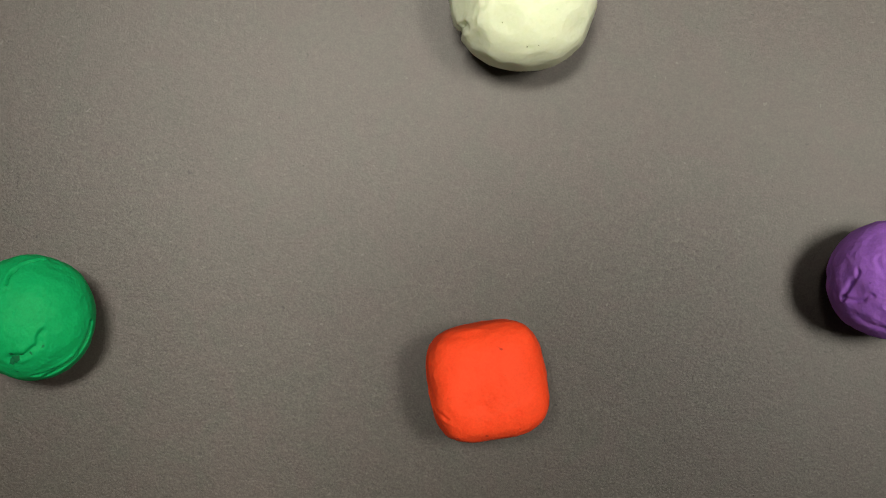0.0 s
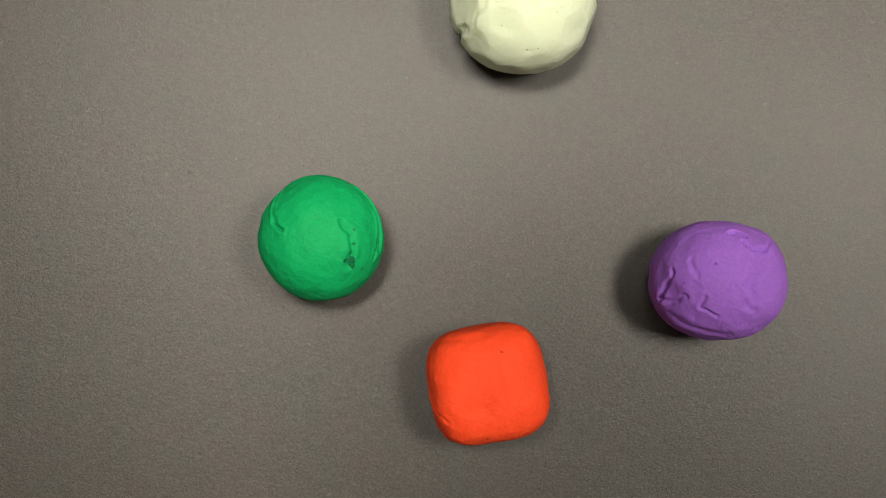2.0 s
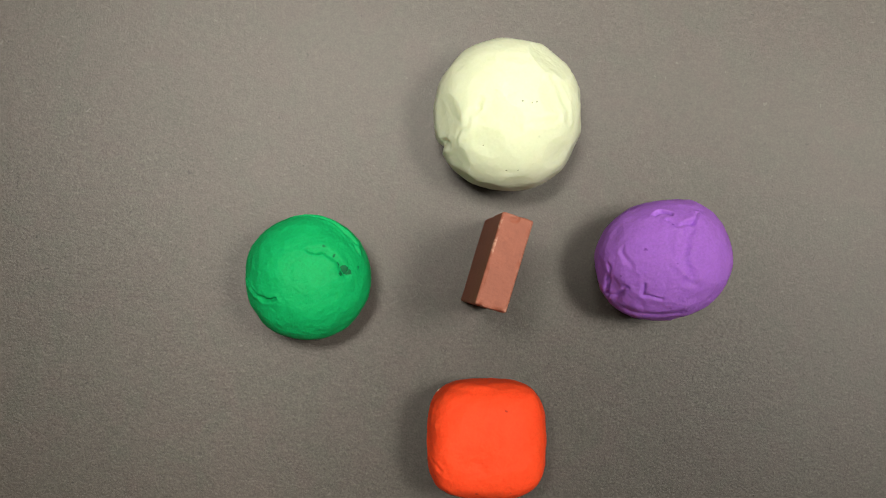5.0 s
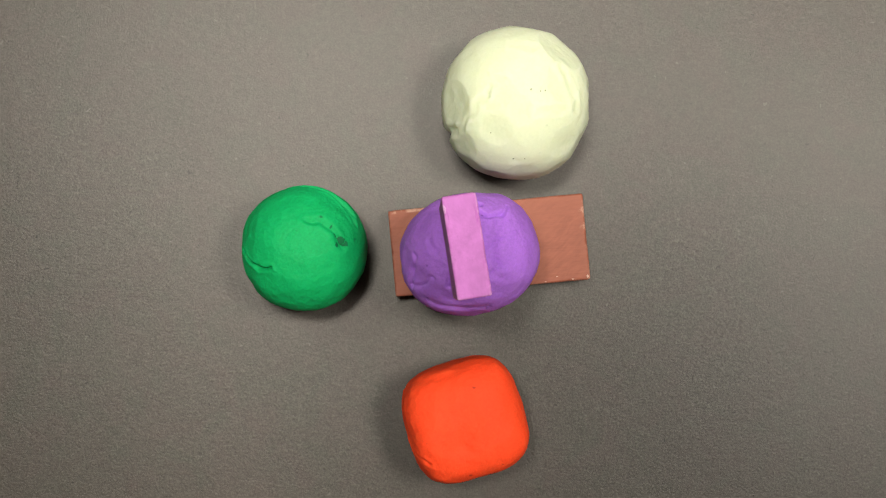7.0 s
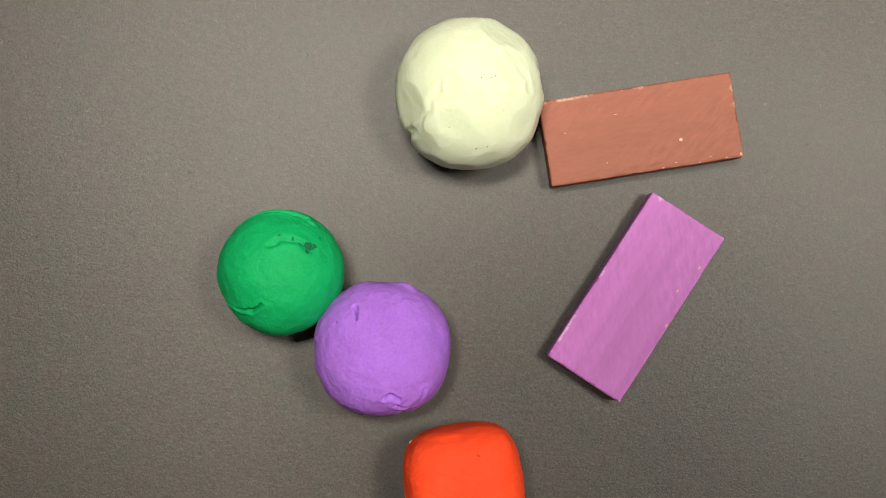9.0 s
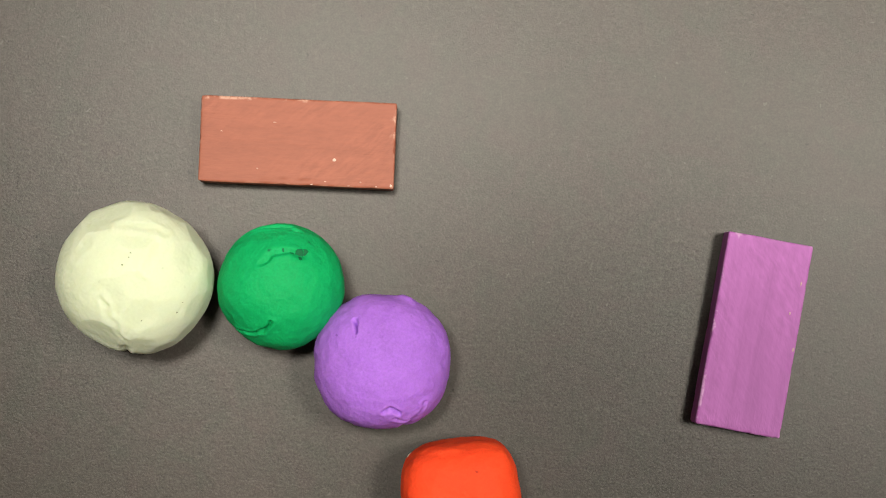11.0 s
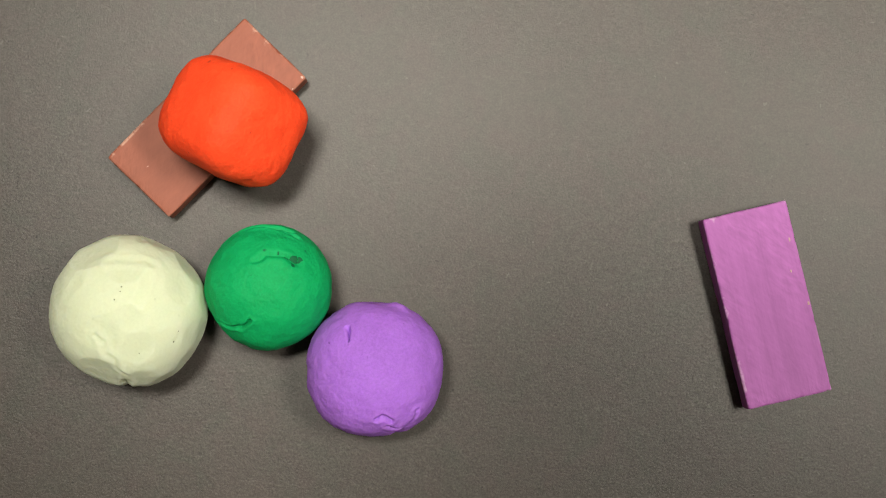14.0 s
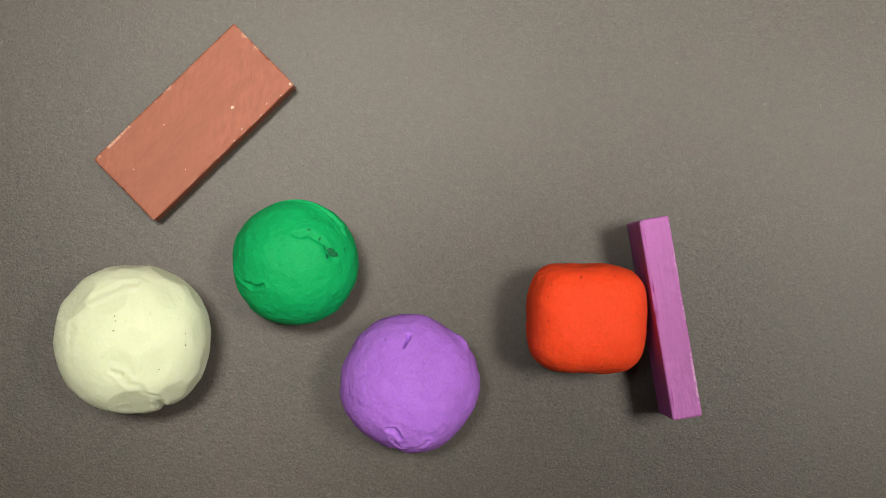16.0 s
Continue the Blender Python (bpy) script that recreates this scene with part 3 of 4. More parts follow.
    walk(purple_ball, [
        (0.000, pose(0.11927, 0.00127, 0.01655, 0, 0, 0)),
        (1.533, pose(0.11927, 0.00127, 0.01655, 0, 0, 0)),
        (1.567, pose(0.11174, 0.00156, 0.01655, 0, 0, 0)),
        (1.633, pose(0.11174, 0.00156, 0.01655, 0, 0, 0)),
        (1.667, pose(0.10251, 0.00113, 0.01655, 0, 0, 0)),
        (1.733, pose(0.10251, 0.00113, 0.01655, 0, 0, 0)),
        (1.767, pose(0.09143, 0.00042, 0.01655, 0, 0, 0)),
        (1.833, pose(0.09143, 0.00042, 0.01655, 0, 0, 0)),
        (1.867, pose(0.08335, 0.00071, 0.01655, 0, 0, 0)),
        (1.933, pose(0.08335, 0.00071, 0.01655, 0, 0, 0)),
        (1.967, pose(0.07415, 0.00113, 0.01655, 0, 0, 0)),
        (2.133, pose(0.07415, 0.00113, 0.01655, 0, 0, 0)),
        (2.167, pose(0.06933, 0.00113, 0.01655, 0, 0, 0)),
        (2.233, pose(0.06933, 0.00113, 0.01655, 0, 0, 0)),
        (2.267, pose(0.06537, 0.00296, 0.01655, 0, 0, 0)),
        (2.333, pose(0.06537, 0.00296, 0.01655, 0, 0, 0)),
        (2.367, pose(0.05972, 0.00381, 0.01655, 0, 0, 0)),
        (2.433, pose(0.05972, 0.00381, 0.01655, 0, 0, 0)),
        (2.467, pose(0.05407, 0.00635, 0.01655, 0, 0, 0)),
        (2.933, pose(0.05407, 0.00635, 0.01655, 0, 0, 0)),
        (2.967, pose(0.05449, 0.00621, 0.01655, 0, 0, 0)),
        (3.133, pose(0.05449, 0.00621, 0.01655, 0, 0, 0)),
        (3.167, pose(0.05180, 0.00550, 0.01655, 0, 0, 0)),
        (3.333, pose(0.05180, 0.00550, 0.01655, 0, 0, 0)),
        (3.367, pose(0.04713, 0.00522, 0.01655, 0, 0, 0)),
        (3.433, pose(0.04713, 0.00522, 0.01655, 0, 0, 0)),
        (3.467, pose(0.04374, 0.00494, 0.01655, 0, 0, 0)),
        (3.733, pose(0.04374, 0.00494, 0.01655, 0, 0, 0)),
        (3.767, pose(0.04600, 0.00480, 0.01655, 0, 0, 0)),
        (3.833, pose(0.04600, 0.00480, 0.01655, 0, 0, 0)),
        (3.867, pose(0.05222, 0.00564, 0.01655, 0, 0, 0)),
        (3.933, pose(0.05222, 0.00564, 0.01655, 0, 0, 0)),
        (3.967, pose(0.06071, 0.00593, 0.01655, 0, 0, 12)),
        (4.033, pose(0.06071, 0.00593, 0.01655, 0, 0, 12)),
        (4.067, pose(0.06255, 0.00593, 0.01655, 0, 0, 12)),
        (4.133, pose(0.06255, 0.00593, 0.01655, 0, 0, 12)),
        (4.167, pose(0.06255, 0.00551, 0.01655, 0, 0, 12)),
        (6.300, pose(0.05657, 0.00776, 0.01689, 0, -25, 20)),
        (6.333, pose(0.05657, 0.00776, 0.01689, 0, -25, 20)),
        (6.367, pose(0.03761, 0.00444, 0.02262, 0, -8, 8)),
        (6.433, pose(0.03761, 0.00444, 0.02262, 0, -8, 8)),
        (6.467, pose(0.03154, 0.00346, 0.02375, 0, 0, 8)),
        (6.533, pose(0.03154, 0.00346, 0.02375, 0, 0, 8)),
        (6.567, pose(0.02074, 0.00442, 0.02375, 0, 0, 8)),
        (6.633, pose(0.02074, 0.00442, 0.02375, 0, 0, 8)),
        (6.667, pose(0.01659, 0.00332, 0.02375, 0, 0, 8)),
        (6.733, pose(0.01659, 0.00332, 0.02375, 0, 0, 8)),
        (6.767, pose(0.01313, 0.00373, 0.02375, 0, 0, 10)),
        (6.933, pose(0.01313, 0.00373, 0.02375, 0, 0, 10)),
        (6.967, pose(0.01189, 0.00760, 0.02375, 0, 0, 12)),
        (7.033, pose(0.01189, 0.00760, 0.02375, 0, 0, 12)),
        (7.067, pose(0.01038, 0.00761, 0.02335, 0, 0, 12)),
        (7.133, pose(0.01038, 0.00761, 0.02335, 0, 0, 12)),
        (7.167, pose(0.00806, 0.00765, 0.02155, 0, 0, 12)),
        (7.233, pose(0.00806, 0.00765, 0.02155, 0, 0, 12)),
        (7.267, pose(0.00986, 0.00690, 0.01655, 0, 0, 12)),
        (7.333, pose(0.00986, 0.00690, 0.01655, 0, 0, 12)),
        (7.367, pose(0.00774, 0.00211, 0.01682, -12, 20, 8)),
        (7.433, pose(0.00774, 0.00211, 0.01682, -12, 20, 8)),
        (7.467, pose(0.00324, -0.00211, 0.01700, -28, 40, 4)),
        (7.533, pose(0.00324, -0.00211, 0.01700, -28, 40, 4)),
        (7.567, pose(-0.00168, -0.00647, 0.01691, -46, 52, 0)),
        (7.733, pose(-0.00168, -0.00647, 0.01691, -46, 52, 0)),
        (7.767, pose(-0.00618, -0.01110, 0.01685, -58, 60, -4)),
        (7.933, pose(-0.00618, -0.01110, 0.01685, -58, 60, -4)),
        (7.967, pose(-0.00506, -0.01012, 0.01683, -60, 60, 0)),
        (8.033, pose(-0.00506, -0.01012, 0.01683, -60, 60, 0)),
        (8.067, pose(-0.00477, -0.01096, 0.01708, 10, 40, -4)),
        (8.100, pose(-0.00477, -0.01096, 0.01708, 10, 40, -4)),
        (8.133, pose(-0.00733, -0.01318, 0.01588, 50, 20, -2)),
        (8.167, pose(-0.00989, -0.01540, 0.01468, 90, 0, 0)),
        (8.333, pose(-0.00989, -0.01540, 0.01468, 90, 0, 0)),
        (8.367, pose(-0.01017, -0.01540, 0.01468, 90, 0, 0)),
        (8.833, pose(-0.01017, -0.01540, 0.01468, 90, 0, 0)),
        (8.867, pose(-0.00974, -0.01582, 0.01468, 90, 0, 0)),
        (9.200, pose(-0.00974, -0.01582, 0.01468, 90, 0, 0)),
        (11.300, pose(-0.00974, -0.01921, 0.01468, 90, 0, 0)),
        (11.433, pose(-0.00974, -0.01921, 0.01468, 90, 0, 0)),
        (11.467, pose(-0.01087, -0.02076, 0.01468, 90, 0, 0)),
        (11.933, pose(-0.01087, -0.02076, 0.01468, 90, 0, 0)),
        (11.967, pose(-0.01115, -0.02076, 0.01468, 90, 0, 0)),
        (12.233, pose(-0.01115, -0.02076, 0.01468, 90, 0, 0)),
        (12.267, pose(-0.01073, -0.02119, 0.01468, 90, 0, 0)),
        (12.633, pose(-0.01073, -0.02119, 0.01468, 90, 0, 0)),
        (12.667, pose(-0.01115, -0.02062, 0.01468, 90, 0, 0)),
        (13.833, pose(-0.01115, -0.02062, 0.01468, 90, 0, 0)),
        (13.867, pose(-0.01157, -0.02090, 0.01468, 90, 0, 0)),
        (14.233, pose(-0.01157, -0.02090, 0.01468, 90, 0, 0)),
        (14.267, pose(-0.00988, -0.02189, 0.01468, 90, 0, -14)),
        (14.333, pose(-0.00988, -0.02189, 0.01468, 90, 0, -14)),
        (14.367, pose(-0.00804, -0.02344, 0.01468, 90, 0, -25)),
        (14.733, pose(-0.00804, -0.02344, 0.01468, 90, 0, -25)),
        (14.767, pose(-0.00790, -0.02359, 0.01468, 90, 0, -25)),
        (15.433, pose(-0.00790, -0.02359, 0.01468, 90, 0, -25)),
        (15.467, pose(-0.00253, -0.02274, 0.01468, 90, 0, -21)),
        (15.533, pose(-0.00253, -0.02274, 0.01468, 90, 0, -21)),
        (15.567, pose(0.00496, -0.02176, 0.01468, 90, 0, -21)),
        (15.733, pose(0.00496, -0.02176, 0.01468, 90, 0, -21)),
        (15.767, pose(0.00086, -0.02303, 0.01468, 90, 0, -21)),
        (15.833, pose(0.00086, -0.02303, 0.01468, 90, 0, -21)),
        (15.867, pose(-0.00253, -0.02415, 0.01468, 90, 0, -30)),
        (15.933, pose(-0.00253, -0.02415, 0.01468, 90, 0, -30)),
        (15.967, pose(-0.00282, -0.02444, 0.01468, 90, 0, -30)),
        (16.000, pose(-0.00282, -0.02444, 0.01468, 90, 0, -30)),
    ])
    walk(green_ball, [
        (0.000, pose(-0.09697, -0.00803, 0.01458, 0, 0, -108)),
        (0.033, pose(-0.09697, -0.00803, 0.01458, 0, 0, -108)),
        (0.067, pose(-0.09332, -0.00719, 0.01458, 0, 0, -108)),
        (0.133, pose(-0.09332, -0.00719, 0.01458, 0, 0, -108)),
        (0.167, pose(-0.09051, -0.00733, 0.01458, 0, 0, -108)),
        (0.233, pose(-0.09051, -0.00733, 0.01458, 0, 0, -108)),
        (0.267, pose(-0.08279, -0.00620, 0.01458, 0, 0, -100)),
        (0.333, pose(-0.08279, -0.00620, 0.01458, 0, 0, -100)),
        (0.367, pose(-0.07633, -0.00381, 0.01458, 0, 0, -100)),
        (0.533, pose(-0.07633, -0.00381, 0.01458, 0, 0, -100)),
        (0.567, pose(-0.07101, 0.00141, 0.01458, 0, 0, -92)),
        (0.633, pose(-0.07101, 0.00141, 0.01458, 0, 0, -92)),
        (0.667, pose(-0.06582, 0.00537, 0.01458, 0, 0, -92)),
        (0.733, pose(-0.06582, 0.00537, 0.01458, 0, 0, -92)),
        (0.767, pose(-0.05906, 0.00622, 0.01458, 0, 0, -86)),
        (0.833, pose(-0.05906, 0.00622, 0.01458, 0, 0, -86)),
        (0.867, pose(-0.05159, 0.00692, 0.01458, 0, 0, -86)),
        (0.933, pose(-0.05159, 0.00692, 0.01458, 0, 0, -86)),
        (0.967, pose(-0.04510, 0.00664, 0.01458, 0, 0, -78)),
        (1.033, pose(-0.04510, 0.00664, 0.01458, 0, 0, -78)),
        (1.067, pose(-0.03988, 0.00792, 0.01458, 0, 0, -78)),
        (1.133, pose(-0.03988, 0.00792, 0.01458, 0, 0, -78)),
        (1.167, pose(-0.03579, 0.01032, 0.01458, 0, 0, -62)),
        (1.333, pose(-0.03579, 0.01032, 0.01458, 0, 0, -62)),
        (1.367, pose(-0.03056, 0.01004, 0.01458, 0, 0, -52)),
        (1.433, pose(-0.03056, 0.01004, 0.01458, 0, 0, -52)),
        (1.467, pose(-0.02519, 0.01203, 0.01458, 0, 0, -48)),
        (1.933, pose(-0.02519, 0.01203, 0.01458, 0, 0, -48)),
        (1.967, pose(-0.02491, 0.01174, 0.01458, 0, 0, -48)),
        (2.333, pose(-0.02491, 0.01174, 0.01458, 0, 0, -48)),
        (2.367, pose(-0.02434, 0.01089, 0.01458, 0, 0, -48)),
        (2.933, pose(-0.02434, 0.01089, 0.01458, 0, 0, -48)),
        (2.967, pose(-0.01515, 0.00736, 0.01458, 0, 0, -50)),
        (3.233, pose(-0.01515, 0.00736, 0.01458, 0, 0, -50)),
        (3.267, pose(-0.01401, 0.00708, 0.01458, 0, 0, -50)),
        (3.333, pose(-0.01401, 0.00708, 0.01458, 0, 0, -50)),
        (3.367, pose(-0.01161, 0.00651, 0.01458, 0, 0, -40)),
        (3.433, pose(-0.01161, 0.00651, 0.01458, 0, 0, -40)),
        (3.467, pose(-0.00892, 0.00566, 0.01458, 0, 0, -33)),
        (3.533, pose(-0.00892, 0.00566, 0.01458, 0, 0, -33)),
        (3.567, pose(-0.00708, 0.00510, 0.01458, 0, 0, -33)),
        (3.733, pose(-0.00708, 0.00510, 0.01458, 0, 0, -33)),
        (3.767, pose(-0.01217, 0.00396, 0.01458, 0, 0, -15)),
        (3.833, pose(-0.01217, 0.00396, 0.01458, 0, 0, -15)),
        (3.867, pose(-0.01683, 0.00071, 0.01458, 0, 0, -15)),
        (3.933, pose(-0.01683, 0.00071, 0.01458, 0, 0, -15)),
        (3.967, pose(-0.02192, 0.00071, 0.01458, 0, 0, 0)),
        (4.033, pose(-0.02192, 0.00071, 0.01458, 0, 0, 0)),
        (4.067, pose(-0.02531, -0.00156, 0.01458, 0, 0, 0)),
        (4.133, pose(-0.02531, -0.00156, 0.01458, 0, 0, 0)),
        (4.167, pose(-0.02559, -0.00198, 0.01458, 0, 0, 0)),
        (6.300, pose(-0.02900, 0.00962, 0.01458, 0, 0, -3)),
        (6.433, pose(-0.02900, 0.00962, 0.01458, 0, 0, -3)),
        (6.467, pose(-0.02999, 0.00962, 0.01458, 0, 0, -3)),
        (6.833, pose(-0.02999, 0.00962, 0.01458, 0, 0, -3)),
        (6.867, pose(-0.02915, 0.00919, 0.01458, 0, 0, -3)),
        (7.133, pose(-0.02915, 0.00919, 0.01458, 0, 0, -3)),
        (7.167, pose(-0.02985, 0.00905, 0.01458, 0, 0, -3)),
        (7.333, pose(-0.02985, 0.00905, 0.01458, 0, 0, -3)),
        (7.367, pose(-0.03705, 0.00636, 0.01458, 0, 0, 0)),
        (7.433, pose(-0.03705, 0.00636, 0.01458, 0, 0, 0)),
        (7.467, pose(-0.03620, 0.00566, 0.01458, 0, 0, 0)),
        (7.833, pose(-0.03620, 0.00566, 0.01458, 0, 0, 0)),
        (7.867, pose(-0.03606, 0.00495, 0.01458, 0, 0, 15)),
        (7.933, pose(-0.03606, 0.00495, 0.01458, 0, 0, 15)),
        (7.967, pose(-0.03549, 0.00396, 0.01458, 0, 0, 27)),
        (8.233, pose(-0.03549, 0.00396, 0.01458, 0, 0, 27)),
        (8.267, pose(-0.03478, 0.00368, 0.01458, 0, 0, 27)),
        (8.733, pose(-0.03478, 0.00368, 0.01458, 0, 0, 27)),
        (8.767, pose(-0.03492, 0.00325, 0.01458, 0, 0, 27)),
        (9.200, pose(-0.03492, 0.00325, 0.01458, 0, 0, 27)),
        (11.300, pose(-0.03491, -0.00042, 0.01458, 0, 0, 44)),
        (11.433, pose(-0.03491, -0.00042, 0.01458, 0, 0, 44)),
        (11.467, pose(-0.03632, -0.00170, 0.01458, 0, 0, 44)),
        (13.533, pose(-0.03632, -0.00170, 0.01458, 0, 0, 44)),
        (13.567, pose(-0.03802, -0.00127, 0.01458, 0, 0, 44)),
        (13.933, pose(-0.03802, -0.00127, 0.01458, 0, 0, 44)),
        (13.967, pose(-0.03802, -0.00042, 0.01458, 0, 0, 30)),
        (14.233, pose(-0.03802, -0.00042, 0.01458, 0, 0, 30)),
        (14.267, pose(-0.03450, 0.00311, 0.01458, 0, 0, 18)),
        (14.433, pose(-0.03450, 0.00311, 0.01458, 0, 0, 18)),
        (14.467, pose(-0.03351, 0.00325, 0.01458, 0, 0, 18)),
        (14.533, pose(-0.03351, 0.00325, 0.01458, 0, 0, 18)),
        (14.567, pose(-0.03182, 0.00566, 0.01458, 0, 0, 2)),
        (14.933, pose(-0.03182, 0.00566, 0.01458, 0, 0, 2)),
        (14.967, pose(-0.03140, 0.00566, 0.01458, 0, 0, 2)),
        (16.000, pose(-0.03140, 0.00566, 0.01458, 0, 0, 2)),
    ])
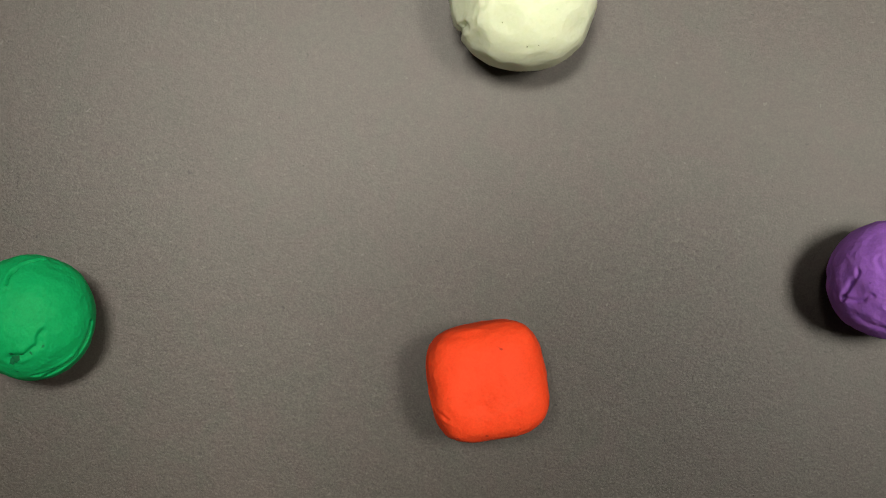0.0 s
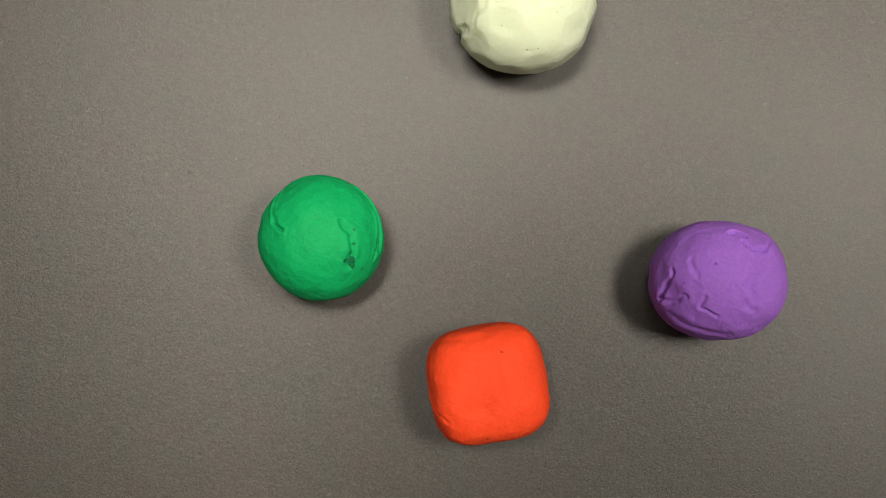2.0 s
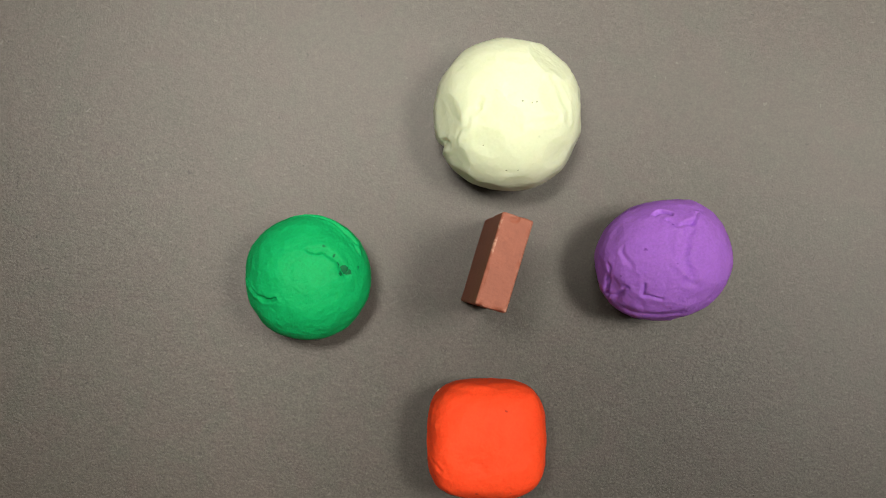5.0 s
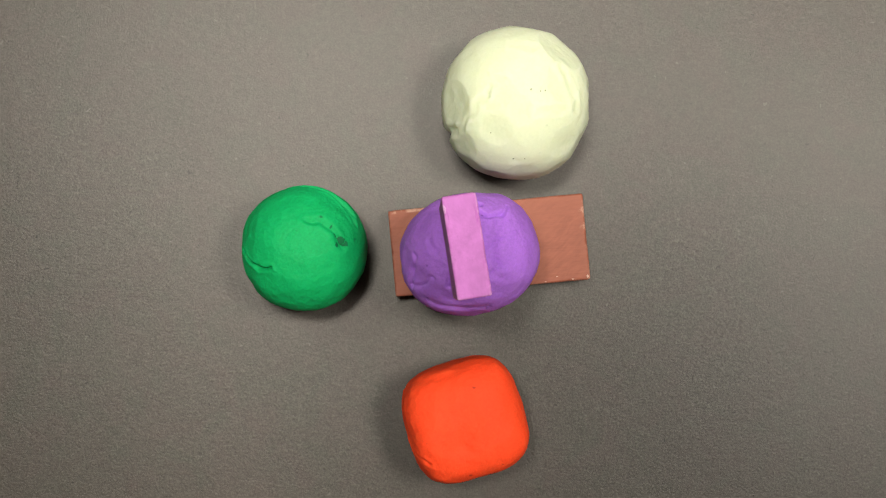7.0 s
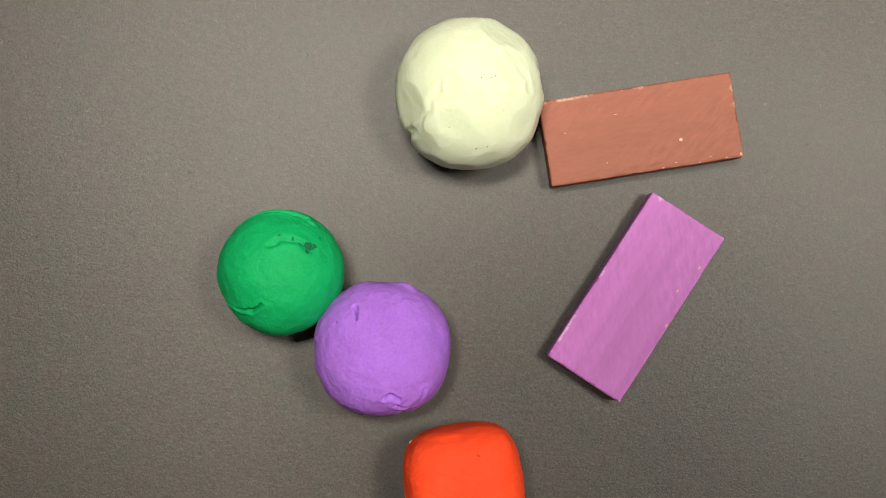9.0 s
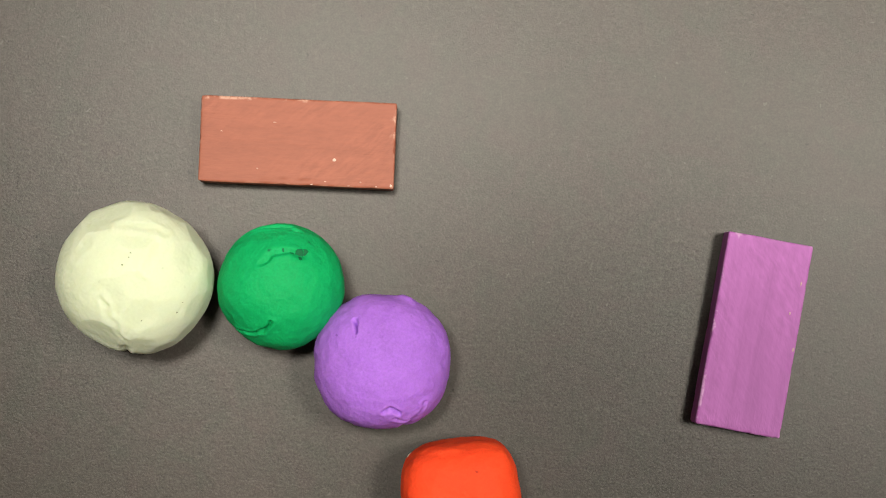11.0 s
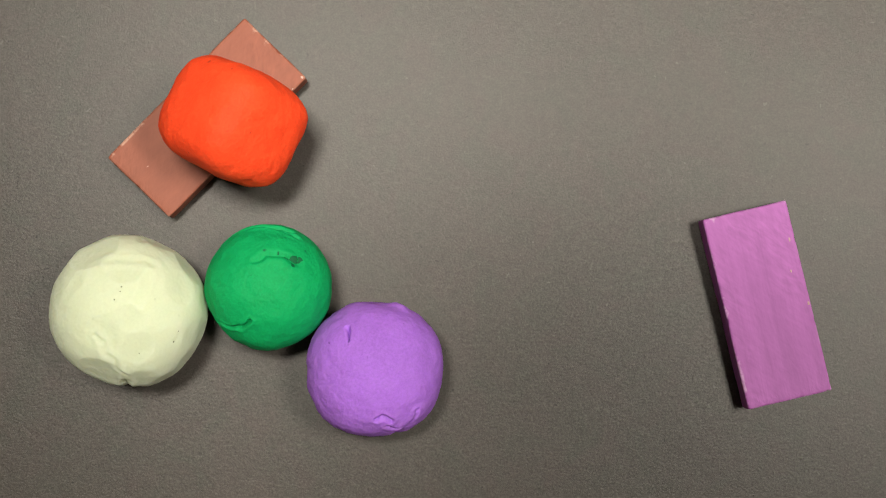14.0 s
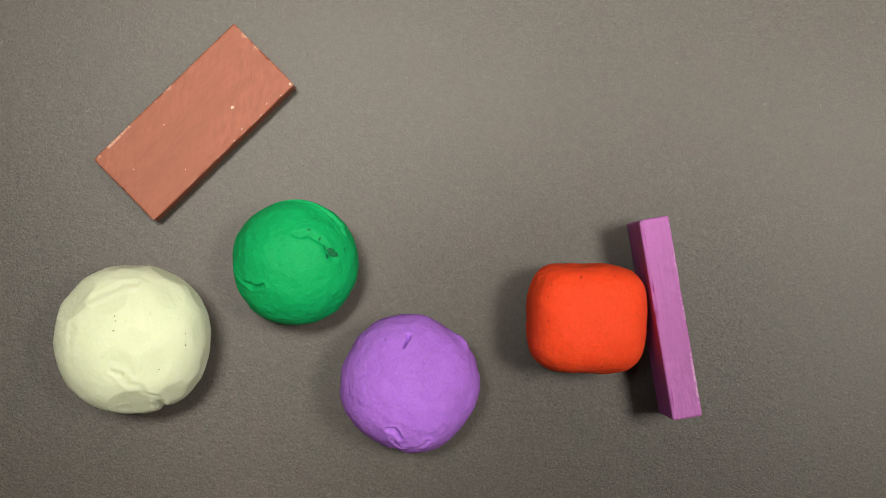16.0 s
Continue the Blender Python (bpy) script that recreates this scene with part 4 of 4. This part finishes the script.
    walk(red_ball, [
        (0.000, pose(0.01660, -0.02397, 0.01349, 0, 0, 10)),
        (0.433, pose(0.01660, -0.02397, 0.01349, 0, 0, 10)),
        (0.467, pose(0.01660, -0.02425, 0.01349, 0, 0, 10)),
        (0.933, pose(0.01660, -0.02425, 0.01349, 0, 0, 10)),
        (0.967, pose(0.01689, -0.02453, 0.01349, 0, 0, 10)),
        (1.333, pose(0.01689, -0.02453, 0.01349, 0, 0, 10)),
        (1.367, pose(0.01646, -0.02439, 0.01349, 0, 0, 10)),
        (1.733, pose(0.01646, -0.02439, 0.01349, 0, 0, 10)),
        (1.767, pose(0.01675, -0.02467, 0.01349, 0, 0, 10)),
        (2.333, pose(0.01675, -0.02467, 0.01349, 0, 0, 10)),
        (2.367, pose(0.01745, -0.02567, 0.01349, 0, 0, 10)),
        (2.933, pose(0.01745, -0.02567, 0.01349, 0, 0, 10)),
        (2.967, pose(0.01831, -0.02567, 0.01349, 0, 0, 10)),
        (3.033, pose(0.01831, -0.02567, 0.01349, 0, 0, 10)),
        (3.067, pose(0.01604, -0.02255, 0.01349, 0, 0, 3)),
        (3.233, pose(0.01604, -0.02255, 0.01349, 0, 0, 3)),
        (3.267, pose(0.01717, -0.02057, 0.01349, 0, 0, 0)),
        (3.433, pose(0.01717, -0.02057, 0.01349, 0, 0, 0)),
        (3.467, pose(0.01704, -0.01731, 0.01349, 0, 0, 0)),
        (3.733, pose(0.01704, -0.01731, 0.01349, 0, 0, 0)),
        (3.767, pose(0.01689, -0.01731, 0.01349, 0, 0, 0)),
        (3.833, pose(0.01689, -0.01731, 0.01349, 0, 0, 0)),
        (3.867, pose(0.01703, -0.02581, 0.01349, 0, 0, 0)),
        (3.933, pose(0.01703, -0.02581, 0.01349, 0, 0, 0)),
        (3.967, pose(0.01688, -0.03161, 0.01349, 0, 0, 0)),
        (4.033, pose(0.01688, -0.03161, 0.01349, 0, 0, 0)),
        (4.067, pose(0.01745, -0.03783, 0.01349, 0, 0, 0)),
        (4.133, pose(0.01745, -0.03783, 0.01349, 0, 0, 0)),
        (4.167, pose(0.01744, -0.04150, 0.01349, 0, 0, 0)),
        (6.300, pose(0.01475, -0.03231, 0.01349, 0, 0, -1)),
        (6.433, pose(0.01475, -0.03231, 0.01349, 0, 0, -1)),
        (6.467, pose(0.01419, -0.03259, 0.01349, 0, 0, -1)),
        (6.633, pose(0.01419, -0.03259, 0.01349, 0, 0, -1)),
        (6.667, pose(0.01419, -0.03259, 0.01349, 0, 0, 6)),
        (6.733, pose(0.01419, -0.03259, 0.01349, 0, 0, 6)),
        (6.767, pose(0.01107, -0.03358, 0.01349, 0, 0, 17)),
        (7.133, pose(0.01107, -0.03358, 0.01349, 0, 0, 17)),
        (7.167, pose(0.01178, -0.03287, 0.01349, 0, 0, 17)),
        (7.333, pose(0.01178, -0.03287, 0.01349, 0, 0, 17)),
        (7.367, pose(0.01177, -0.04898, 0.01349, 0, 0, 17)),
        (7.933, pose(0.01177, -0.04898, 0.01349, 0, 0, 17)),
        (7.967, pose(0.01120, -0.04912, 0.01349, 0, 0, 17)),
        (8.133, pose(0.01120, -0.04912, 0.01349, 0, 0, 17)),
        (8.167, pose(0.01106, -0.04926, 0.01349, 0, 0, 8)),
        (8.933, pose(0.01106, -0.04926, 0.01349, 0, 0, 8)),
        (8.967, pose(0.01078, -0.04968, 0.01349, 0, 0, 8)),
        (9.200, pose(0.01078, -0.04968, 0.01349, 0, 0, 8)),
        (11.300, pose(0.01007, -0.05363, 0.01349, 0, 0, 6)),
        (11.433, pose(0.01007, -0.05363, 0.01349, 0, 0, 6)),
        (11.467, pose(0.00865, -0.05504, 0.01349, 0, 0, 6)),
        (11.733, pose(0.00865, -0.05504, 0.01349, 0, 0, 6)),
        (11.767, pose(0.01559, -0.05138, 0.01349, 0, 0, 12)),
        (11.833, pose(0.01559, -0.05138, 0.01349, 0, 0, 12)),
        (11.867, pose(0.02098, -0.04857, 0.01349, 0, 0, 12)),
        (11.933, pose(0.02098, -0.04857, 0.01349, 0, 0, 12)),
        (11.967, pose(0.02467, -0.04505, 0.01349, 0, 0, 20)),
        (12.033, pose(0.02467, -0.04505, 0.01349, 0, 0, 20)),
        (12.067, pose(0.02993, -0.04138, 0.01349, 0, 0, 20)),
        (12.133, pose(0.02993, -0.04138, 0.01349, 0, 0, 20)),
        (12.167, pose(0.03646, -0.03927, 0.01349, 0, 0, 26)),
        (12.233, pose(0.03646, -0.03927, 0.01349, 0, 0, 26)),
        (12.267, pose(0.03987, -0.03701, 0.01349, 0, 0, 26)),
        (12.333, pose(0.03987, -0.03701, 0.01349, 0, 0, 26)),
        (12.367, pose(0.04385, -0.03589, 0.01349, 0, 0, 34)),
        (12.533, pose(0.04385, -0.03589, 0.01349, 0, 0, 34)),
        (12.567, pose(0.04798, -0.03278, 0.01349, 0, 0, 34)),
        (12.633, pose(0.04798, -0.03278, 0.01349, 0, 0, 34)),
        (12.667, pose(0.05368, -0.02995, 0.01349, 0, 0, 22)),
        (12.733, pose(0.05368, -0.02995, 0.01349, 0, 0, 22)),
        (12.767, pose(0.06029, -0.02950, 0.01576, 0, 35, 10)),
        (12.833, pose(0.06029, -0.02950, 0.01576, 0, 35, 10)),
        (12.867, pose(0.06542, -0.02980, 0.01556, 0, 70, 2)),
        (12.933, pose(0.06542, -0.02980, 0.01556, 0, 70, 2)),
        (12.967, pose(0.07123, -0.02911, 0.01556, 0, 70, 2)),
        (13.000, pose(0.07123, -0.02911, 0.01556, 0, 70, 2)),
        (13.033, pose(0.07812, -0.02618, 0.01958, -45, 21, -1)),
        (13.067, pose(0.08500, -0.02325, 0.02360, -90, -28, -4)),
        (13.133, pose(0.08500, -0.02325, 0.02360, -90, -28, -4)),
        (13.167, pose(0.08806, -0.01952, 0.02368, -90, -30, 4)),
        (13.333, pose(0.08806, -0.01952, 0.02368, -90, -30, 4)),
        (13.367, pose(-0.05491, 0.03895, 0.02247, -90, -10, 30)),
        (13.433, pose(-0.05491, 0.03895, 0.02247, -90, -10, 30)),
        (13.467, pose(-0.04689, 0.03397, 0.02233, -90, -8, 44)),
        (13.533, pose(-0.04689, 0.03397, 0.02233, -90, -8, 44)),
        (13.567, pose(-0.02880, 0.02907, 0.01599, -90, -24, 15)),
        (13.633, pose(-0.02880, 0.02907, 0.01599, -90, -24, 15)),
        (13.667, pose(-0.02036, 0.02896, 0.01563, -90, -18, -12)),
        (13.733, pose(-0.02036, 0.02896, 0.01563, -90, -18, -12)),
        (13.767, pose(-0.02768, 0.02908, 0.01588, -90, -22, -8)),
        (13.833, pose(-0.02768, 0.02908, 0.01588, -90, -22, -8)),
        (13.867, pose(-0.03356, 0.02879, 0.01948, -90, -36, -18)),
        (13.933, pose(-0.03356, 0.02879, 0.01948, -90, -36, -18)),
        (13.967, pose(-0.04601, 0.04005, 0.02396, -90, -40, -26)),
        (14.133, pose(-0.04601, 0.04005, 0.02396, -90, -40, -26)),
        (14.167, pose(0.08624, -0.00844, 0.02400, -90, -45, -16)),
        (14.233, pose(0.08624, -0.00844, 0.02400, -90, -45, -16)),
        (14.267, pose(0.08735, -0.00830, 0.02400, -90, -45, -16)),
        (14.633, pose(0.08735, -0.00830, 0.02400, -90, -45, -16)),
        (14.667, pose(0.08197, -0.00623, 0.02386, -90, -35, -6)),
        (14.733, pose(0.08197, -0.00623, 0.02386, -90, -35, -6)),
        (14.767, pose(0.06273, -0.00730, 0.01860, -90, -45, -6)),
        (14.933, pose(0.06273, -0.00730, 0.01860, -90, -45, -6)),
        (14.967, pose(0.05504, -0.00610, 0.01448, -90, 0, -4)),
        (15.033, pose(0.05504, -0.00610, 0.01448, -90, 0, -4)),
        (15.067, pose(0.04139, -0.00822, 0.01448, -90, 0, -1)),
        (16.000, pose(0.04139, -0.00822, 0.01448, -90, 0, -1)),
    ])
    walk(brown_block, [
        (0.000, pose(-0.16500, 0.03000, 0.02500, 0, 90, -91)),
        (3.733, pose(-0.16500, 0.03000, 0.02500, 0, 90, -91)),
        (3.767, pose(0.01631, 0.00359, 0.02500, 0, 90, -91)),
        (3.833, pose(0.01631, 0.00359, 0.02500, 0, 90, -91)),
        (3.867, pose(0.01746, 0.00488, 0.02500, 0, 90, -91)),
        (3.933, pose(0.01746, 0.00488, 0.02500, 0, 90, -91)),
        (3.967, pose(0.01772, 0.00462, 0.02500, 0, 90, -91)),
        (4.033, pose(0.01772, 0.00462, 0.02500, 0, 90, -91)),
        (4.067, pose(0.01785, 0.00359, 0.02500, 0, 90, -85)),
        (4.133, pose(0.01785, 0.00359, 0.02500, 0, 90, -85)),
        (4.167, pose(0.01798, 0.00347, 0.02500, 0, 90, -84.3)),
        (4.700, pose(0.01798, 0.00449, 0.02500, 0, 90, -45)),
        (5.200, pose(0.01798, 0.00578, 0.02500, 0, 90, -4)),
        (5.500, pose(0.01785, 0.00681, 0.02360, 0, 60, 0)),
        (5.750, pose(0.01993, 0.00866, 0.01400, 0, 25, 0)),
        (5.950, pose(0.01978, 0.00924, 0.00373, 0, 0, 0.3)),
        (6.300, pose(0.01978, 0.00910, 0.00373, 0, 0, 0.3)),
        (6.333, pose(0.01978, 0.00910, 0.00373, 0, 0, 0.3)),
        (6.367, pose(0.01862, 0.00592, 0.00373, 0, 0, 0.4)),
        (6.433, pose(0.01862, 0.00592, 0.00373, 0, 0, 0.4)),
        (6.467, pose(0.01920, 0.00549, 0.00373, 0, 0, 0.5)),
        (6.533, pose(0.01920, 0.00549, 0.00373, 0, 0, 0.5)),
        (6.567, pose(0.01631, 0.00563, 0.00373, 0, 0, 3)),
        (6.633, pose(0.01631, 0.00563, 0.00373, 0, 0, 3)),
        (6.667, pose(0.01732, 0.00534, 0.00373, 0, 0, 0.8)),
        (6.733, pose(0.01732, 0.00534, 0.00373, 0, 0, 0.8)),
        (6.767, pose(0.01198, 0.00779, 0.00373, 0, 0, 7)),
        (6.933, pose(0.01198, 0.00779, 0.00373, 0, 0, 7)),
        (6.967, pose(0.01747, 0.01025, 0.00373, 0, 0, 5.2)),
        (7.033, pose(0.01747, 0.01025, 0.00373, 0, 0, 5.2)),
        (7.067, pose(0.02528, 0.01069, 0.00373, 0, 0, 5.2)),
        (7.133, pose(0.02528, 0.01069, 0.00373, 0, 0, 5.2)),
        (7.167, pose(0.05004, 0.01605, 0.00373, 0, 0, 8)),
        (7.233, pose(0.05004, 0.01605, 0.00373, 0, 0, 8)),
        (7.267, pose(0.05135, 0.01692, 0.00373, 0, 0, 8)),
        (7.333, pose(0.05135, 0.01692, 0.00373, 0, 0, 8)),
        (7.367, pose(0.05370, 0.02866, 0.00373, 0, 0, 28)),
        (7.433, pose(0.05370, 0.02866, 0.00373, 0, 0, 28)),
        (7.467, pose(0.05501, 0.02808, 0.00373, 0, 0, 30.2)),
        (7.833, pose(0.05501, 0.02808, 0.00373, 0, 0, 30.2)),
        (7.867, pose(0.05486, 0.02852, 0.00373, 0, 0, 29.7)),
        (8.133, pose(0.05486, 0.02852, 0.00373, 0, 0, 29.7)),
        (8.167, pose(0.05852, 0.03708, 0.00373, 0, 0, 20)),
        (8.633, pose(0.05852, 0.03708, 0.00373, 0, 0, 20)),
        (8.667, pose(0.05809, 0.03781, 0.00373, 0, 0, 15)),
        (8.733, pose(0.05809, 0.03781, 0.00373, 0, 0, 15)),
        (8.767, pose(0.05650, 0.03998, 0.00373, 0, 0, 9)),
        (9.133, pose(0.05650, 0.03998, 0.00373, 0, 0, 9)),
        (9.167, pose(0.05707, 0.03694, 0.00373, 0, 0, 8)),
        (9.900, pose(0.03691, 0.04053, 0.00373, 0, 0, 6)),
        (10.600, pose(-0.00652, 0.03902, 0.00373, 0, 0, 0)),
        (11.300, pose(-0.03941, 0.03564, 0.00373, 0, 0, -3)),
        (11.333, pose(-0.03941, 0.03564, 0.00373, 0, 0, -3)),
        (11.367, pose(-0.04762, 0.03549, 0.00373, 0, 0, -0.5)),
        (11.433, pose(-0.04762, 0.03549, 0.00373, 0, 0, -0.5)),
        (11.467, pose(-0.05340, 0.04126, 0.00373, 0, 0, 27.5)),
        (11.533, pose(-0.05340, 0.04126, 0.00373, 0, 0, 27.5)),
        (11.567, pose(-0.05642, 0.03866, 0.00373, 0, 0, 40.5)),
        (12.233, pose(-0.05642, 0.03866, 0.00373, 0, 0, 40.5)),
        (12.267, pose(-0.05613, 0.03866, 0.00373, 0, 0, 40.5)),
        (12.733, pose(-0.05613, 0.03866, 0.00373, 0, 0, 40.5)),
        (12.767, pose(-0.05642, 0.03880, 0.00373, 0, 0, 40.5)),
        (13.333, pose(-0.05642, 0.03880, 0.00373, 0, 0, 40.5)),
        (13.367, pose(-0.05469, 0.03909, 0.00373, 0, 0, 40.5)),
        (13.433, pose(-0.05469, 0.03909, 0.00373, 0, 0, 40.5)),
        (13.467, pose(-0.05239, 0.03852, 0.00373, 0, 0, 40.3)),
        (13.533, pose(-0.05239, 0.03852, 0.00373, 0, 0, 40.3)),
        (13.567, pose(-0.05139, 0.04083, 0.00373, 0, 0, 41)),
        (13.833, pose(-0.05139, 0.04083, 0.00373, 0, 0, 41)),
        (13.867, pose(-0.05442, 0.04198, 0.00373, 0, 0, 43)),
        (13.933, pose(-0.05442, 0.04198, 0.00373, 0, 0, 43)),
        (13.967, pose(-0.05471, 0.04285, 0.00373, 0, 0, 45.8)),
        (14.133, pose(-0.05471, 0.04285, 0.00373, 0, 0, 45.8)),
        (14.167, pose(-0.05787, 0.04227, 0.00373, 0, 0, 45)),
        (14.333, pose(-0.05787, 0.04227, 0.00373, 0, 0, 45)),
        (14.367, pose(-0.05830, 0.04183, 0.00373, 0, 0, 44.4)),
        (15.733, pose(-0.05830, 0.04183, 0.00373, 0, 0, 44.4)),
        (15.767, pose(-0.05801, 0.04169, 0.00373, 0, 0, 44.4)),
        (16.000, pose(-0.05801, 0.04169, 0.00373, 0, 0, 44.4)),
    ])
    walk(pink_block, [
        (0.000, pose(0.17500, -0.05000, 0.02500, 0, -90, 9)),
        (6.733, pose(0.17500, -0.05000, 0.02500, 0, -90, 9)),
        (6.767, pose(0.00983, 0.00059, 0.05150, 0, -90, 10)),
        (6.933, pose(0.00983, 0.00059, 0.05150, 0, -90, 10)),
        (6.967, pose(0.00959, 0.00817, 0.05150, 0, -90, 9)),
        (7.033, pose(0.00959, 0.00817, 0.05150, 0, -90, 9)),
        (7.067, pose(0.00687, 0.00924, 0.05150, 0, -90, 8)),
        (7.133, pose(0.00687, 0.00924, 0.05150, 0, -90, 8)),
        (7.167, pose(0.00564, 0.00923, 0.04750, 0, -86, 5)),
        (7.200, pose(0.00564, 0.00923, 0.04750, 0, -86, 5)),
        (7.233, pose(0.01705, 0.01235, 0.03586, 0, -30, 10.2)),
        (7.267, pose(0.02846, 0.01546, 0.02423, 0, 26, 15.5)),
        (7.333, pose(0.02846, 0.01546, 0.02423, 0, 26, 15.5)),
        (7.367, pose(0.03091, 0.01429, 0.02273, 0, 24, 16)),
        (7.433, pose(0.03091, 0.01429, 0.02273, 0, 24, 16)),
        (7.467, pose(0.03479, 0.01229, 0.02092, 0, 20, 16.3)),
        (7.533, pose(0.03479, 0.01229, 0.02092, 0, 20, 16.3)),
        (7.567, pose(0.03566, 0.01188, 0.01623, 0, 13, 16.8)),
        (7.733, pose(0.03566, 0.01188, 0.01623, 0, 13, 16.8)),
        (7.767, pose(0.03699, 0.01209, 0.00973, 0, -3, 27.5)),
        (7.933, pose(0.03699, 0.01209, 0.00973, 0, -3, 27.5)),
        (7.967, pose(0.03736, 0.01198, 0.00892, 0, -4, 28.7)),
        (8.133, pose(0.03736, 0.01198, 0.00892, 0, -4, 28.7)),
        (8.167, pose(0.04118, 0.00621, 0.00373, 0, 0, 20.5)),
        (8.233, pose(0.04118, 0.00621, 0.00373, 0, 0, 20.5)),
        (8.267, pose(0.04263, 0.00433, 0.00373, 0, 0, 18)),
        (8.333, pose(0.04263, 0.00433, 0.00373, 0, 0, 18)),
        (8.367, pose(0.04422, 0.00332, 0.00373, 0, 0, 26.6)),
        (8.533, pose(0.04422, 0.00332, 0.00373, 0, 0, 26.6)),
        (8.567, pose(0.04450, 0.00173, 0.00373, 0, 0, 33)),
        (8.633, pose(0.04450, 0.00173, 0.00373, 0, 0, 33)),
        (8.667, pose(0.04711, 0.00116, 0.00373, 0, 0, 43)),
        (8.733, pose(0.04711, 0.00116, 0.00373, 0, 0, 43)),
        (8.767, pose(0.04710, 0.00014, 0.00373, 0, 0, 53)),
        (8.833, pose(0.04710, 0.00014, 0.00373, 0, 0, 53)),
        (8.867, pose(0.05057, -0.00101, 0.00373, 0, 0, 57)),
        (8.933, pose(0.05057, -0.00101, 0.00373, 0, 0, 57)),
        (8.967, pose(0.05506, -0.00303, 0.00373, 0, 0, 57)),
        (9.033, pose(0.05506, -0.00303, 0.00373, 0, 0, 57)),
        (9.067, pose(0.05911, -0.00477, 0.00373, 0, 0, 57)),
        (9.133, pose(0.05911, -0.00477, 0.00373, 0, 0, 57)),
        (9.167, pose(0.06170, -0.00795, 0.00373, 0, 0, 61)),
        (10.200, pose(0.07589, -0.01084, 0.00373, 0, 0, 71)),
        (11.300, pose(0.08690, -0.01301, 0.00373, 0, 0, 81)),
        (11.433, pose(0.08690, -0.01301, 0.00373, 0, 0, 81)),
        (11.467, pose(0.08573, -0.01416, 0.00373, 0, 0, 81.5)),
        (12.233, pose(0.08573, -0.01416, 0.00373, 0, 0, 81.5)),
        (12.267, pose(0.08602, -0.01431, 0.00373, 0, 0, 83)),
        (12.333, pose(0.08602, -0.01431, 0.00373, 0, 0, 83)),
        (12.367, pose(0.08689, -0.01431, 0.00373, 0, 0, 85)),
        (12.833, pose(0.08689, -0.01431, 0.00373, 0, 0, 85)),
        (12.867, pose(0.09009, -0.01345, 0.00373, 0, 0, 87)),
        (12.933, pose(0.09009, -0.01345, 0.00373, 0, 0, 87)),
        (12.967, pose(0.09303, -0.00723, 0.00373, 0, 0, 92)),
        (13.033, pose(0.09303, -0.00723, 0.00373, 0, 0, 92)),
        (13.067, pose(0.08927, -0.00391, 0.00373, 0, 0, 99)),
        (13.133, pose(0.08927, -0.00391, 0.00373, 0, 0, 99)),
        (13.167, pose(0.08752, -0.00477, 0.00373, 0, 0, 103.7)),
        (13.733, pose(0.08752, -0.00477, 0.00373, 0, 0, 103.7)),
        (13.767, pose(0.08868, -0.00506, 0.00373, 0, 0, 103.4)),
        (14.633, pose(0.08868, -0.00506, 0.00373, 0, 0, 103.4)),
        (14.667, pose(0.08463, -0.00203, 0.00373, 0, 0, 95)),
        (14.733, pose(0.08463, -0.00203, 0.00373, 0, 0, 95)),
        (14.767, pose(0.08695, -0.00246, 0.00373, 0, 0, 92.3)),
        (14.933, pose(0.08695, -0.00246, 0.00373, 0, 0, 92.3)),
        (14.967, pose(0.08230, -0.00405, 0.00373, 0, 0, 93.5)),
        (15.133, pose(0.08230, -0.00405, 0.00373, 0, 0, 93.5)),
        (15.167, pose(0.07882, -0.00448, 0.00373, 0, 0, 95)),
        (15.200, pose(0.07882, -0.00448, 0.00373, 0, 0, 95)),
        (15.233, pose(0.07494, -0.00474, 0.00739, 45, 0, 96.5)),
        (15.267, pose(0.07107, -0.00501, 0.01105, 90, 0, 98)),
        (15.333, pose(0.07107, -0.00501, 0.01105, 90, 0, 98)),
        (15.367, pose(0.06758, -0.00584, 0.01105, 90, 0, 101.7)),
        (15.933, pose(0.06758, -0.00584, 0.01105, 90, 0, 101.7)),
        (15.967, pose(0.06144, -0.00806, 0.01105, 90, 0, 99.5)),
        (16.000, pose(0.06144, -0.00806, 0.01105, 90, 0, 99.5)),
    ])


motions()
